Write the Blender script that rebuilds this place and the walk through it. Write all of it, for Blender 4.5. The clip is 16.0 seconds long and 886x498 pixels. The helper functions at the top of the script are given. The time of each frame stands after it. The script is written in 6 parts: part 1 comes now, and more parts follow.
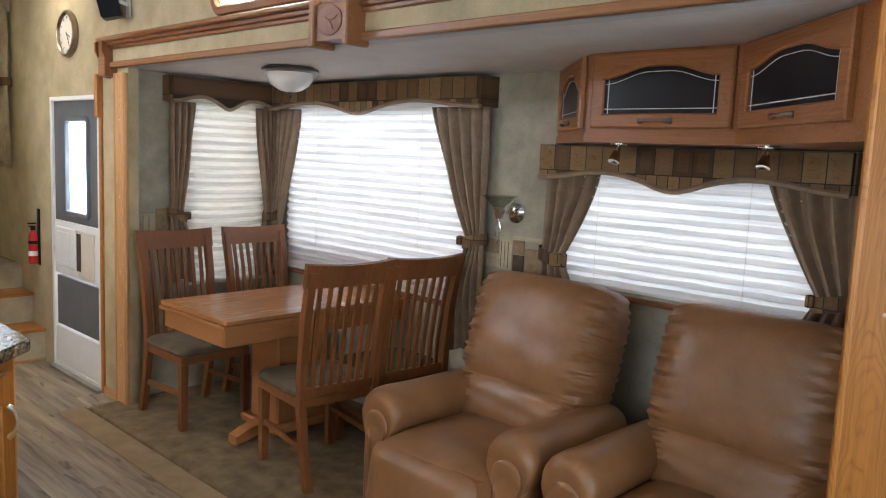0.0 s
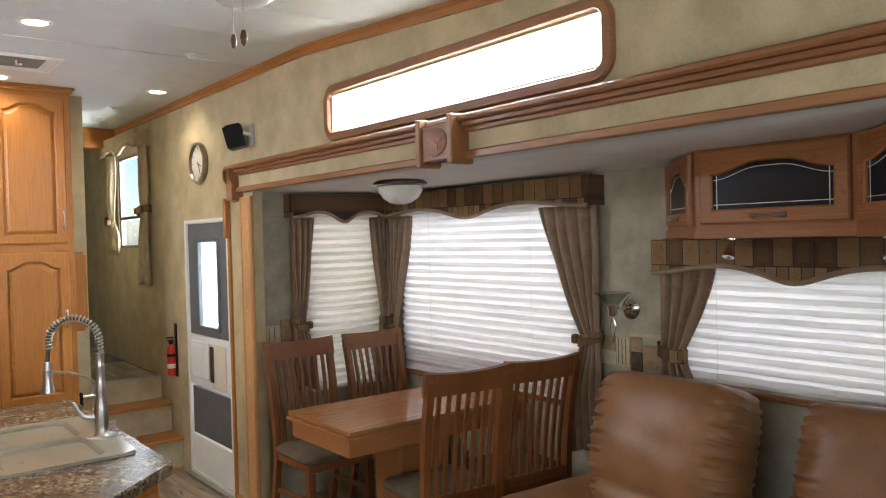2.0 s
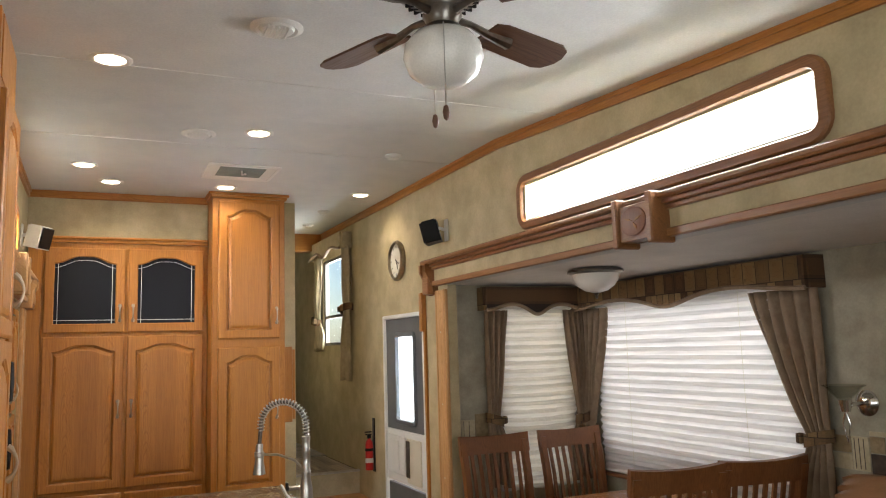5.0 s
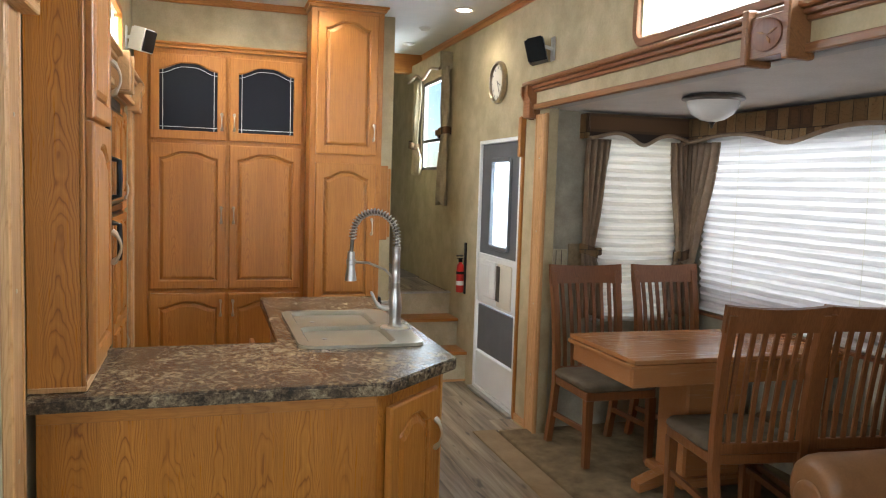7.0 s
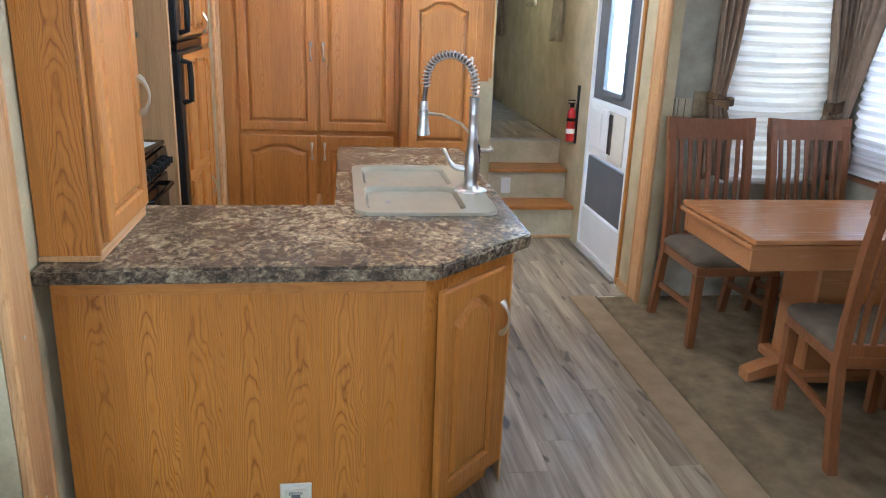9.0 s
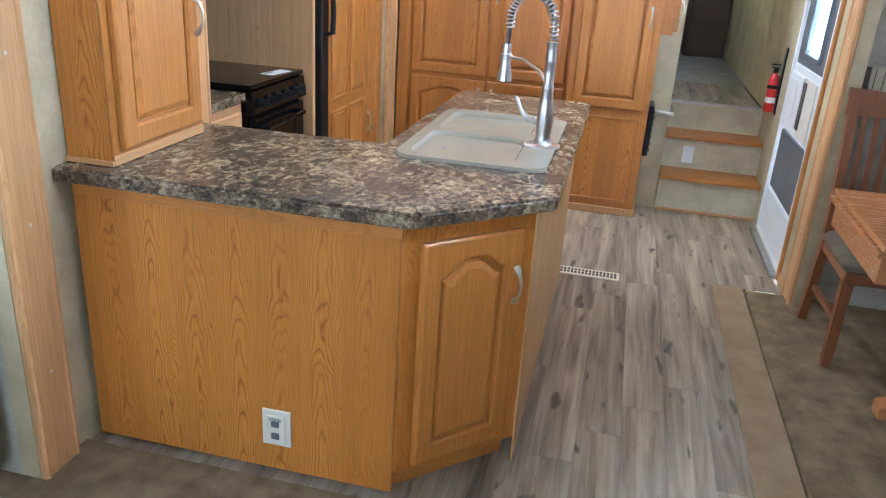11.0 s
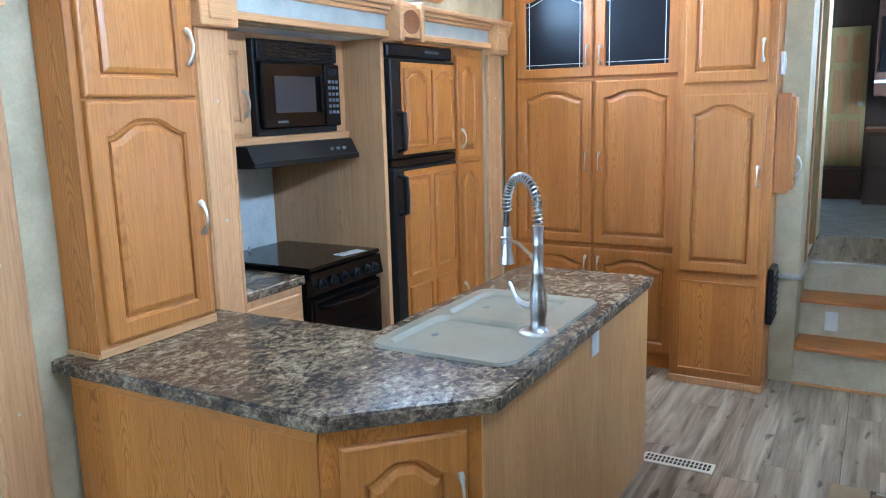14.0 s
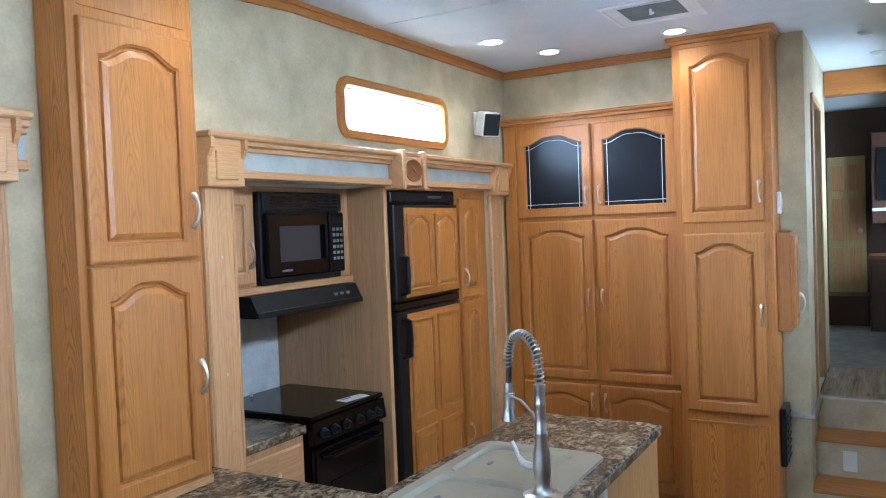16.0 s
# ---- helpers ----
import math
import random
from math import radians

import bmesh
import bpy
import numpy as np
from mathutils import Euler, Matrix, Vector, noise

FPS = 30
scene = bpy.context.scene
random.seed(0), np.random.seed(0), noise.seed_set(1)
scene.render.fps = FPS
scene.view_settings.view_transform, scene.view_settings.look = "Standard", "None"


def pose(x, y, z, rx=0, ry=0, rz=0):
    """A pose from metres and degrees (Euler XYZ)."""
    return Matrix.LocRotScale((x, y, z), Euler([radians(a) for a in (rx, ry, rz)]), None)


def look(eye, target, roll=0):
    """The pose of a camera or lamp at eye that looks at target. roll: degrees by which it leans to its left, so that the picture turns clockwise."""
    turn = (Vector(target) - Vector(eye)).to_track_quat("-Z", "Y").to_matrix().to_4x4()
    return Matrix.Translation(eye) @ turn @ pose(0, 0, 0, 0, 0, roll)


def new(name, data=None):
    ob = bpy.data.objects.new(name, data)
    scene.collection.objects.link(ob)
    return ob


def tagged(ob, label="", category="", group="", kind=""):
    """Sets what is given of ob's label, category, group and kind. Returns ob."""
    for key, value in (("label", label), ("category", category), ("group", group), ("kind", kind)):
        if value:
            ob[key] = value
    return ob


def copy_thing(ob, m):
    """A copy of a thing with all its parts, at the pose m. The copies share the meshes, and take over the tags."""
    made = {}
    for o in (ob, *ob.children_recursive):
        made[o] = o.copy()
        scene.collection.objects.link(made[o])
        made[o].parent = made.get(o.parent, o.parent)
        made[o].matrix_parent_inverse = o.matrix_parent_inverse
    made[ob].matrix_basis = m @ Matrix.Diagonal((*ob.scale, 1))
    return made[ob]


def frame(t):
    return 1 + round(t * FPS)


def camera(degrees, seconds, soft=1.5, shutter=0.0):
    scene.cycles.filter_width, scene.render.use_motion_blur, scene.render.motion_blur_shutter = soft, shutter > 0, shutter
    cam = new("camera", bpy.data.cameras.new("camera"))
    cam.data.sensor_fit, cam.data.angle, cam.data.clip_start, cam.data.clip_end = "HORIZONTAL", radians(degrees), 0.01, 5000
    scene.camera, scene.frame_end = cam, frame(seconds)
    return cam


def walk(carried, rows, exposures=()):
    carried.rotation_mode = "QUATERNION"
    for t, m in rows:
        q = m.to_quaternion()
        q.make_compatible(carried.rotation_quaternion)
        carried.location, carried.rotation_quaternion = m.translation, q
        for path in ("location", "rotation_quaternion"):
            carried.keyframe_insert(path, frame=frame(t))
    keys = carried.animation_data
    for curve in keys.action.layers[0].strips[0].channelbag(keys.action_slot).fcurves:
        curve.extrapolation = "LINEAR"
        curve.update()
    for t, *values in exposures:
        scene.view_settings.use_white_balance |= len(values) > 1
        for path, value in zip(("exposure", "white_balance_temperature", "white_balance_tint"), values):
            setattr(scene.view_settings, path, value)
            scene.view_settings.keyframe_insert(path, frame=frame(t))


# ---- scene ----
cam = camera(60.1, 16.0, soft=1.1)
PATH = [
    (0, (1.212, 0.878, 1.6), (-0.148, 2.324, 1.358), 2.5),
    (0.5, (1.227, 0.882, 1.643), (-0.179, 2.29, 1.445), 1.1),
    (1, (1.236, 0.862, 1.664), (-0.226, 2.218, 1.517), -0.2),
    (1.5, (1.24, 0.86, 1.694), (-0.279, 2.158, 1.598), -1.0),
    (2, (1.243, 0.852, 1.717), (-0.327, 2.091, 1.683), -1.5),
    (2.5, (1.248, 0.847, 1.732), (-0.369, 2.022, 1.78), -1.7),
    (3, (1.255, 0.853, 1.74), (-0.412, 1.948, 1.891), -1.8),
    (3.2, (1.247, 0.853, 1.756), (-0.434, 1.919, 1.949), -2.3),
    (5.3, (1.171, 0.85, 1.609), (-0.657, 1.632, 1.826), -1.2),
    (5.5, (1.187, 0.849, 1.598), (-0.657, 1.605, 1.768), -1.1),
    (6, (1.141, 0.871, 1.571), (-0.734, 1.566, 1.599), -0.6),
    (6.5, (1.098, 0.895, 1.558), (-0.796, 1.532, 1.486), 0.7),
    (7, (1.052, 0.908, 1.54), (-0.852, 1.499, 1.375), 1.8),
    (7.5, (0.969, 0.952, 1.511), (-0.932, 1.494, 1.208), 2.2),
    (8, (0.834, 1.003, 1.539), (-1.063, 1.476, 1.114), 3.1),
    (8.5, (0.741, 1.056, 1.578), (-1.153, 1.435, 1.059), 2.9),
    (9, (0.672, 1.202, 1.573), (-1.219, 1.464, 0.977), 2.1),
    (9.5, (0.636, 1.382, 1.574), (-1.249, 1.523, 0.92), 2.0),
    (10, (0.58, 1.509, 1.543), (-1.293, 1.475, 0.843), 2.4),
    (10.2, (0.537, 1.577, 1.538), (-1.331, 1.463, 0.832), 2.7),
    (12.3, (0.438, 2.428, 1.566), (-1.285, 1.675, 0.884), 2.6),
    (12.5, (0.378, 2.466, 1.572), (-1.336, 1.663, 0.925), 2.0),
    (13, (0.242, 2.538, 1.59), (-1.465, 1.641, 1.059), -0.2),
    (13.5, (0.158, 2.573, 1.621), (-1.548, 1.633, 1.169), -1.3),
    (14, (0.094, 2.61, 1.653), (-1.611, 1.631, 1.284), -1.5),
    (14.5, (0.058, 2.638, 1.692), (-1.652, 1.642, 1.404), -1.8),
    (15, (0.049, 2.649, 1.72), (-1.667, 1.644, 1.506), -1.9),
    (15.5, (0.052, 2.658, 1.751), (-1.668, 1.646, 1.612), -2.1),
    (16, (0.07, 2.634, 1.782), (-1.657, 1.627, 1.718), -2.2),
]
EXPOSURES = [(0, 1.1, 5800, 10), (1.5, 0.97, 6000, 11), (3.2, 0.54, 6500, 14), (5.5, 0.55, 6600, 11), (7.5, 1.05, 5600, 9), (9.5, 1.54, 4900, 9), (12.5, 1.66, 4620, 7), (13.2, 1.56, 4300, 3), (14.5, 1.33, 4330, 3), (16, 0.97, 4620, 6)]
walk(cam, [(t, look(eye, target, roll)) for t, eye, target, roll in PATH], EXPOSURES)
GLOW = 0.8
P_DIN, P_LIV, P_END, P_HIGH, P_KWIN, P_HALL, P_UP, P_DOOR, P_CAN = 10, 4, 3, 330, 290, 74, 38, 24, 8
P_SOFA, P_REAR = 14, 22

# ---- light ----
world = bpy.data.worlds.new("sky")
scene.world = world
world.use_nodes = True
wn = world.node_tree.nodes
sky = wn.new("ShaderNodeTexSky")
sky.sky_type, sky.sun_disc = "NISHITA", False
sky.sun_elevation, sky.sun_rotation = radians(58), radians(73)
wn["Background"].inputs[1].default_value = 0.12
world.node_tree.links.new(sky.outputs[0], wn["Background"].inputs[0])
sun = new("sun", bpy.data.lights.new("sun", "SUN"))
sun.data.energy, sun.data.angle, sun.data.color = 0.6, radians(12), (1, 0.95, 0.88)
sun.matrix_world = look((0, 0, 0), (-0.5, -0.15, -0.85))


def window_light(name, x, y, z, w, h, facing, power, color=(0.93, 0.97, 1.0), dip=0.0):
    """Daylight at a window's opening; facing is the way it shines, dip how far it looks down."""
    l = bpy.data.lights.new(name, "AREA")
    l.shape, l.size, l.size_y, l.energy, l.color = "RECTANGLE", w, h, power, color
    ob = new(name, l)
    ob.matrix_world = look((x, y, z), (x + facing[0], y + facing[1], z - dip))
    return ob


# ---- materials ----
def material(name, rough=0.5, metal=0.0):
    m = bpy.data.materials.new(name)
    m.use_nodes = True
    b = m.node_tree.nodes["Principled BSDF"]
    b.inputs["Roughness"].default_value, b.inputs["Metallic"].default_value = rough, metal
    return m, m.node_tree.nodes, m.node_tree.links, b


def mapped(n, l, scale, rot=(0, 0, 0), coord="Object"):
    tc, mp = n.new("ShaderNodeTexCoord"), n.new("ShaderNodeMapping")
    mp.inputs["Scale"].default_value, mp.inputs["Rotation"].default_value = scale, rot
    l.new(tc.outputs[coord], mp.inputs[0])
    return mp.outputs[0]


def noise_tex(n, l, vec, scale, detail=4, rough=0.5, dist=0.0):
    t = n.new("ShaderNodeTexNoise")
    for k, v in (("Scale", scale), ("Detail", detail), ("Roughness", rough), ("Distortion", dist)):
        t.inputs[k].default_value = v
    l.new(vec, t.inputs["Vector"])
    return t.outputs["Fac"]


def ramp(n, l, fac, stops):
    r = n.new("ShaderNodeValToRGB")
    e = r.color_ramp.elements
    while len(e) < len(stops):
        e.new(0.5)
    for k, (p, c) in zip(e, stops):
        k.position, k.color = p, (*c, 1) if len(c) == 3 else c
    l.new(fac, r.inputs[0])
    return r.outputs[0]


def blend(n, l, mode, fac, a, b):
    m = n.new("ShaderNodeMix")
    m.data_type, m.blend_type = "RGBA", mode
    for s, v in ((m.inputs[0], fac), (m.inputs[6], a), (m.inputs[7], b)):
        if isinstance(v, (int, float)):
            s.default_value = v
        elif isinstance(v, tuple):
            s.default_value = (*v, 1)
        else:
            l.new(v, s)
    return m.outputs[2]


def bump(n, l, b, height, strength, dist=0.002):
    k = n.new("ShaderNodeBump")
    k.inputs["Strength"].default_value, k.inputs["Distance"].default_value = strength, dist
    l.new(height, k.inputs["Height"])
    l.new(k.outputs[0], b.inputs["Normal"])


def random_tone(n, l, lo, hi):
    o, m = n.new("ShaderNodeObjectInfo"), n.new("ShaderNodeMapRange")
    m.inputs[3].default_value, m.inputs[4].default_value = lo, hi
    l.new(o.outputs["Random"], m.inputs[0])
    c = n.new("ShaderNodeCombineColor")
    for i in range(3):
        l.new(m.outputs[0], c.inputs[i])
    return c.outputs[0]


def arith(n, l, op, a, b=0.0, c=None):
    k = n.new("ShaderNodeMath")
    k.operation = op
    for s, v in zip(k.inputs, (a, b, c)):
        if isinstance(v, (int, float)):
            s.default_value = v
        elif v is not None:
            l.new(v, s)
    return k.outputs[0]


def wood(name, dark, mid, light, axis="z", rough=0.34, size=1.0, vary=0.06, figure=0.5, strip=0.13, pore=0.42):
    """Flat-sawn oak: boards glued side by side, each with cathedral arches, fine pores along one axis."""
    m, n, l, b = material(name, rough)
    tc, sep = n.new("ShaderNodeTexCoord"), n.new("ShaderNodeSeparateXYZ")
    l.new(tc.outputs["Object"], sep.inputs[0])
    X, Y, Z = sep.outputs
    across, along = {"z": ((X, Y), Z), "x": ((Y, Z), X), "y": ((X, Z), Y)}[axis]
    rnd = n.new("ShaderNodeObjectInfo").outputs["Random"]
    soft = {"z": (7, 7, 1.1), "x": (1.1, 7, 7), "y": (7, 1.1, 7)}[axis]
    wander = noise_tex(n, l, mapped(n, l, soft), 1.6 * size, 3, 0.5)
    u = arith(n, l, "ADD", across[0], across[1])
    u = arith(n, l, "ADD", u, arith(n, l, "MULTIPLY", rnd, 3.7))
    board = arith(n, l, "DIVIDE", u, strip / size)
    white = n.new("ShaderNodeTexWhiteNoise")
    white.noise_dimensions = "1D"
    l.new(arith(n, l, "FLOOR", board), white.inputs["W"])
    own = white.outputs["Value"]
    q = arith(n, l, "SUBTRACT", arith(n, l, "FRACT", board), 0.5)
    q = arith(n, l, "ADD", q, arith(n, l, "MULTIPLY", arith(n, l, "SUBTRACT", wander, 0.5), 0.55))
    lift = arith(n, l, "MULTIPLY", arith(n, l, "MULTIPLY", q, q), arith(n, l, "MULTIPLY_ADD", own, 0.9, 0.7))
    f = arith(n, l, "ADD", arith(n, l, "MULTIPLY", along, 0.36), lift)
    uneven = noise_tex(n, l, mapped(n, l, {"z": (3, 3, 4), "x": (4, 3, 3), "y": (3, 4, 3)}[axis]), 1.4, 2)
    f = arith(n, l, "ADD", f, arith(n, l, "MULTIPLY", arith(n, l, "ADD", wander, uneven), 0.17))
    f = arith(n, l, "ADD", f, arith(n, l, "MULTIPLY", own, 7.3))
    ring = arith(n, l, "FRACT", arith(n, l, "DIVIDE", f, 0.036 / size))
    bands = ramp(n, l, ring, [(0.0, mid), (0.5, light), (0.74, mid), (0.9, dark), (1.0, mid)])
    fine = {"z": (150, 150, 4), "x": (4, 150, 150), "y": (150, 4, 150)}[axis]
    pores = noise_tex(n, l, mapped(n, l, fine), 1.0, 5, 0.7, 0.3)
    pr = ramp(n, l, pores, [(0.36, (0.5, 0.44, 0.38)), (0.58, (1, 1, 1))])
    shown = ramp(n, l, arith(n, l, "MULTIPLY_ADD", uneven, 0.5, arith(n, l, "MULTIPLY", own, 0.5)), [(0.38, (figure * 0.25,) * 3), (0.62, (figure,) * 3)])
    c = blend(n, l, "MIX", shown, mid, bands)
    c = blend(n, l, "MULTIPLY", pore, c, pr)
    tone = noise_tex(n, l, mapped(n, l, (1.2, 1.2, 1.2)), 1.5, 2)
    c = blend(n, l, "MULTIPLY", 0.35, c, ramp(n, l, tone, [(0.3, (0.76, 0.73, 0.7)), (0.7, (1.1, 1.1, 1.1))]))
    c = blend(n, l, "MULTIPLY", min(1.0, figure * 1.1), c, ramp(n, l, own, [(0.0, (0.86, 0.83, 0.78)), (1.0, (1.08, 1.09, 1.1))]))
    c = blend(n, l, "MULTIPLY", 1.0, c, random_tone(n, l, 1 - vary, 1 + vary))
    l.new(c, b.inputs["Base Color"])
    rr = ramp(n, l, pores, [(0.3, (rough + 0.2,) * 3), (0.7, (rough - 0.04,) * 3)])
    l.new(rr, b.inputs["Roughness"])
    bump(n, l, b, pores, 0.12, 0.0006)
    return m


def mottled(name, a, c, scale=4.0, rough=0.7, fine=60.0, strength=0.15, stops=(0.35, 0.65), metal=0.0, dist=0.001):
    """A plain surface with soft blotches and fine grain."""
    m, n, l, b = material(name, rough, metal)
    v = mapped(n, l, (1, 1, 1))
    big = noise_tex(n, l, v, scale, 5, 0.6)
    small = noise_tex(n, l, v, fine, 3, 0.6)
    col = ramp(n, l, big, [(stops[0], a), (stops[1], c)])
    col = blend(n, l, "MULTIPLY", 0.35, col, ramp(n, l, small, [(0.3, (0.75, 0.75, 0.75)), (0.7, (1.1, 1.1, 1.1))]))
    l.new(col, b.inputs["Base Color"])
    bump(n, l, b, small, strength, dist)
    return m


OAK_D, OAK_M, OAK_L = (0.24, 0.078, 0.010), (0.435, 0.170, 0.024), (0.51, 0.218, 0.037)
oak = wood("oak_upright", OAK_D, OAK_M, OAK_L, "z")
oak_x = wood("oak_along_x", OAK_D, OAK_M, OAK_L, "x")
oak_y = wood("oak_along_y", OAK_D, OAK_M, OAK_L, "y")
oak_panel = wood("oak_laminate_panel", (0.25, 0.078, 0.009), (0.48, 0.182, 0.024), (0.55, 0.23, 0.037), "z", 0.26, 1.0, 0.0, 0.95)
oak_grey = wood("oak_laminate_greyish", (0.32, 0.17, 0.066), (0.47, 0.275, 0.118), (0.54, 0.335, 0.155), "z", 0.36, 0.8, 0.03)
pine = wood("pale_pine_trim", (0.40, 0.19, 0.062), (0.56, 0.305, 0.118), (0.63, 0.37, 0.16), "z", 0.40, 0.8)
pine_x = wood("pale_pine_trim_x", (0.40, 0.19, 0.062), (0.56, 0.305, 0.118), (0.63, 0.37, 0.16), "x", 0.40, 0.8)
chair_wood = wood("chair_wood", (0.13, 0.043, 0.012), (0.215, 0.078, 0.023), (0.27, 0.105, 0.034), "z", 0.33, 1.2, 0.05)
table_wood = wood("table_wood", (0.26, 0.10, 0.033), (0.38, 0.165, 0.058), (0.42, 0.19, 0.07), "y", 0.14, 1.0, 0.0, 0.12, 0.3, 0.14)
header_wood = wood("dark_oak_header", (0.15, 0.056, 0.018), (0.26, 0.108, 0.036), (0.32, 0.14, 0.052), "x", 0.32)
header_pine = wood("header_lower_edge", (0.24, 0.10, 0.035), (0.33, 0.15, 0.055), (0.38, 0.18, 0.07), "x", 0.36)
cherry = wood("reddish_oak_x", (0.19, 0.064, 0.016), (0.335, 0.132, 0.040), (0.40, 0.168, 0.054), "x", 0.34)
fan_wood = wood("fan_blade_wood", (0.06, 0.022, 0.01), (0.10, 0.04, 0.018), (0.13, 0.055, 0.025), "x", 0.35)
subfloor_mat = mottled("subfloor", (0.06, 0.045, 0.033), (0.08, 0.06, 0.045))
wallpaper = mottled("wallpaper", (0.385, 0.315, 0.178), (0.51, 0.42, 0.248), 5.0, 0.75, 90, 0.2)
slidepaper = mottled("slide_wallpaper", (0.33, 0.30, 0.22), (0.46, 0.425, 0.32), 7.0, 0.75, 90, 0.2)
# Whiter than the main ceiling; the colour makes up for window light lacking here.
slide_ceiling_mat = mottled("slide_ceiling_vinyl_lit", (0.76, 0.74, 0.71), (0.82, 0.80, 0.77), 6.0, 0.6, 120, 0.1)
ceiling_mat = mottled("ceiling_vinyl", (0.65, 0.67, 0.665), (0.70, 0.715, 0.705), 6.0, 0.7, 120, 0.1)
white_plastic = mottled("white_plastic", (0.72, 0.72, 0.69), (0.8, 0.8, 0.77), 3, 0.4, 200, 0.03)
cream_plastic = mottled("cream_plastic", (0.62, 0.57, 0.44), (0.68, 0.62, 0.5), 3, 0.4, 200, 0.03)
grey_panel = mottled("grey_panel", (0.10, 0.105, 0.11), (0.13, 0.135, 0.14), 5, 0.5, 200, 0.05)
black_gloss = mottled("black_enamel", (0.003, 0.003, 0.003), (0.005, 0.005, 0.005), 4, 0.12, 300, 0.01)
black_gloss.node_tree.nodes["Principled BSDF"].inputs["Specular IOR Level"].default_value = 0.3
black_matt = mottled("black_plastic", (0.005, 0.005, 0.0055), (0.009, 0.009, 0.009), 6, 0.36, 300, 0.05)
black_matt.node_tree.nodes["Principled BSDF"].inputs["Specular IOR Level"].default_value = 0.25
nickel = mottled("brushed_nickel", (0.46, 0.44, 0.41), (0.58, 0.56, 0.53), 20, 0.28, 400, 0.05, metal=1.0)
chrome = mottled("polished_chrome", (0.66, 0.66, 0.65), (0.76, 0.76, 0.75), 20, 0.14, 400, 0.02, metal=1.0)
bronze = mottled("antique_nickel", (0.55, 0.48, 0.38), (0.66, 0.59, 0.48), 20, 0.36, 400, 0.05, metal=1.0)
gunmetal = mottled("pewter_metal", (0.14, 0.125, 0.11), (0.22, 0.20, 0.18), 20, 0.3, 400, 0.05, metal=1.0)
bronze_dark = mottled("dark_bronze", (0.30, 0.245, 0.165), (0.4, 0.33, 0.23), 20, 0.3, 400, 0.05, metal=1.0)
clock_face = mottled("cream_clock_face", (0.66, 0.62, 0.50), (0.74, 0.70, 0.58), 4, 0.5, 200, 0.02)
panel_pale = mottled("pale_header_panel", (0.34, 0.34, 0.30), (0.42, 0.42, 0.37), 8.0, 0.7, 120, 0.15)
sink_mat = mottled("almond_acrylic", (0.25, 0.226, 0.165), (0.285, 0.26, 0.192), 3, 0.18, 300, 0.02)
red_paint = mottled("red_enamel", (0.45, 0.015, 0.012), (0.55, 0.025, 0.02), 5, 0.3, 200, 0.02)
leather = mottled("tan_leather", (0.215, 0.10, 0.038), (0.295, 0.142, 0.057), 5, 0.38, 130, 0.45, dist=0.0015)
seat_fabric = mottled("grey_seat_fabric", (0.082, 0.06, 0.033), (0.132, 0.10, 0.058), 14, 0.85, 220, 0.5, dist=0.002)
carpet = mottled("carpet", (0.13, 0.088, 0.040), (0.27, 0.195, 0.098), 11, 0.95, 260, 1.0, (0.3, 0.7), dist=0.006)
carpet_worn = mottled("carpet_strip", (0.29, 0.205, 0.112), (0.40, 0.295, 0.172), 9, 0.95, 260, 0.9, (0.3, 0.7), dist=0.005)
curtain_mat = mottled("taupe_curtain", (0.235, 0.158, 0.095), (0.315, 0.222, 0.14), 16, 0.6, 200, 0.2)
curtain_beige = mottled("khaki_curtain", (0.34, 0.275, 0.16), (0.44, 0.36, 0.22), 16, 0.65, 200, 0.2)
frost = mottled("frosted_glass_shade", (0.75, 0.72, 0.66), (0.82, 0.8, 0.75), 5, 0.25, 200, 0.02)
gauze_mat = mottled("vent_gauze", (0.13, 0.16, 0.15), (0.2, 0.235, 0.22), 8, 0.7, 250, 0.4)
stone_base = mottled("riser_vinyl", (0.44, 0.38, 0.24), (0.58, 0.51, 0.34), 7, 0.6, 80, 0.1)


def counter_material():
    """Laminate printed as brown granite: soft clouds, crumbled patches, dark and cream flecks."""
    m, n, l, b = material("brown_granite_laminate", 0.27)
    v = mapped(n, l, (1, 1, 1))
    st = mapped(n, l, (1.0, 1.35, 1.35), (0, 0, 0.5))
    cloud = noise_tex(n, l, st, 7, 3, 0.5, 0.3)
    patch = noise_tex(n, l, st, 32, 5, 0.65, 0.6)
    crumb = noise_tex(n, l, v, 78, 4, 0.65, 0.5)
    f = arith(n, l, "MULTIPLY", cloud, 0.3)
    f = arith(n, l, "MULTIPLY_ADD", patch, 0.5, f)
    f = arith(n, l, "MULTIPLY_ADD", crumb, 0.28, f)
    c = ramp(n, l, f, [(0.44, (0.028, 0.021, 0.015)), (0.51, (0.085, 0.059, 0.037)), (0.56, (0.155, 0.112, 0.067)), (0.61, (0.25, 0.193, 0.117)), (0.69, (0.41, 0.335, 0.215))])
    speck = noise_tex(n, l, v, 210, 3, 0.7)
    c = blend(n, l, "MULTIPLY", 0.6, c, ramp(n, l, speck, [(0.38, (0.35, 0.33, 0.31)), (0.5, (1, 1, 1)), (0.66, (1.3, 1.27, 1.2))]))
    l.new(c, b.inputs["Base Color"])
    bump(n, l, b, crumb, 0.05, 0.0005)
    return m


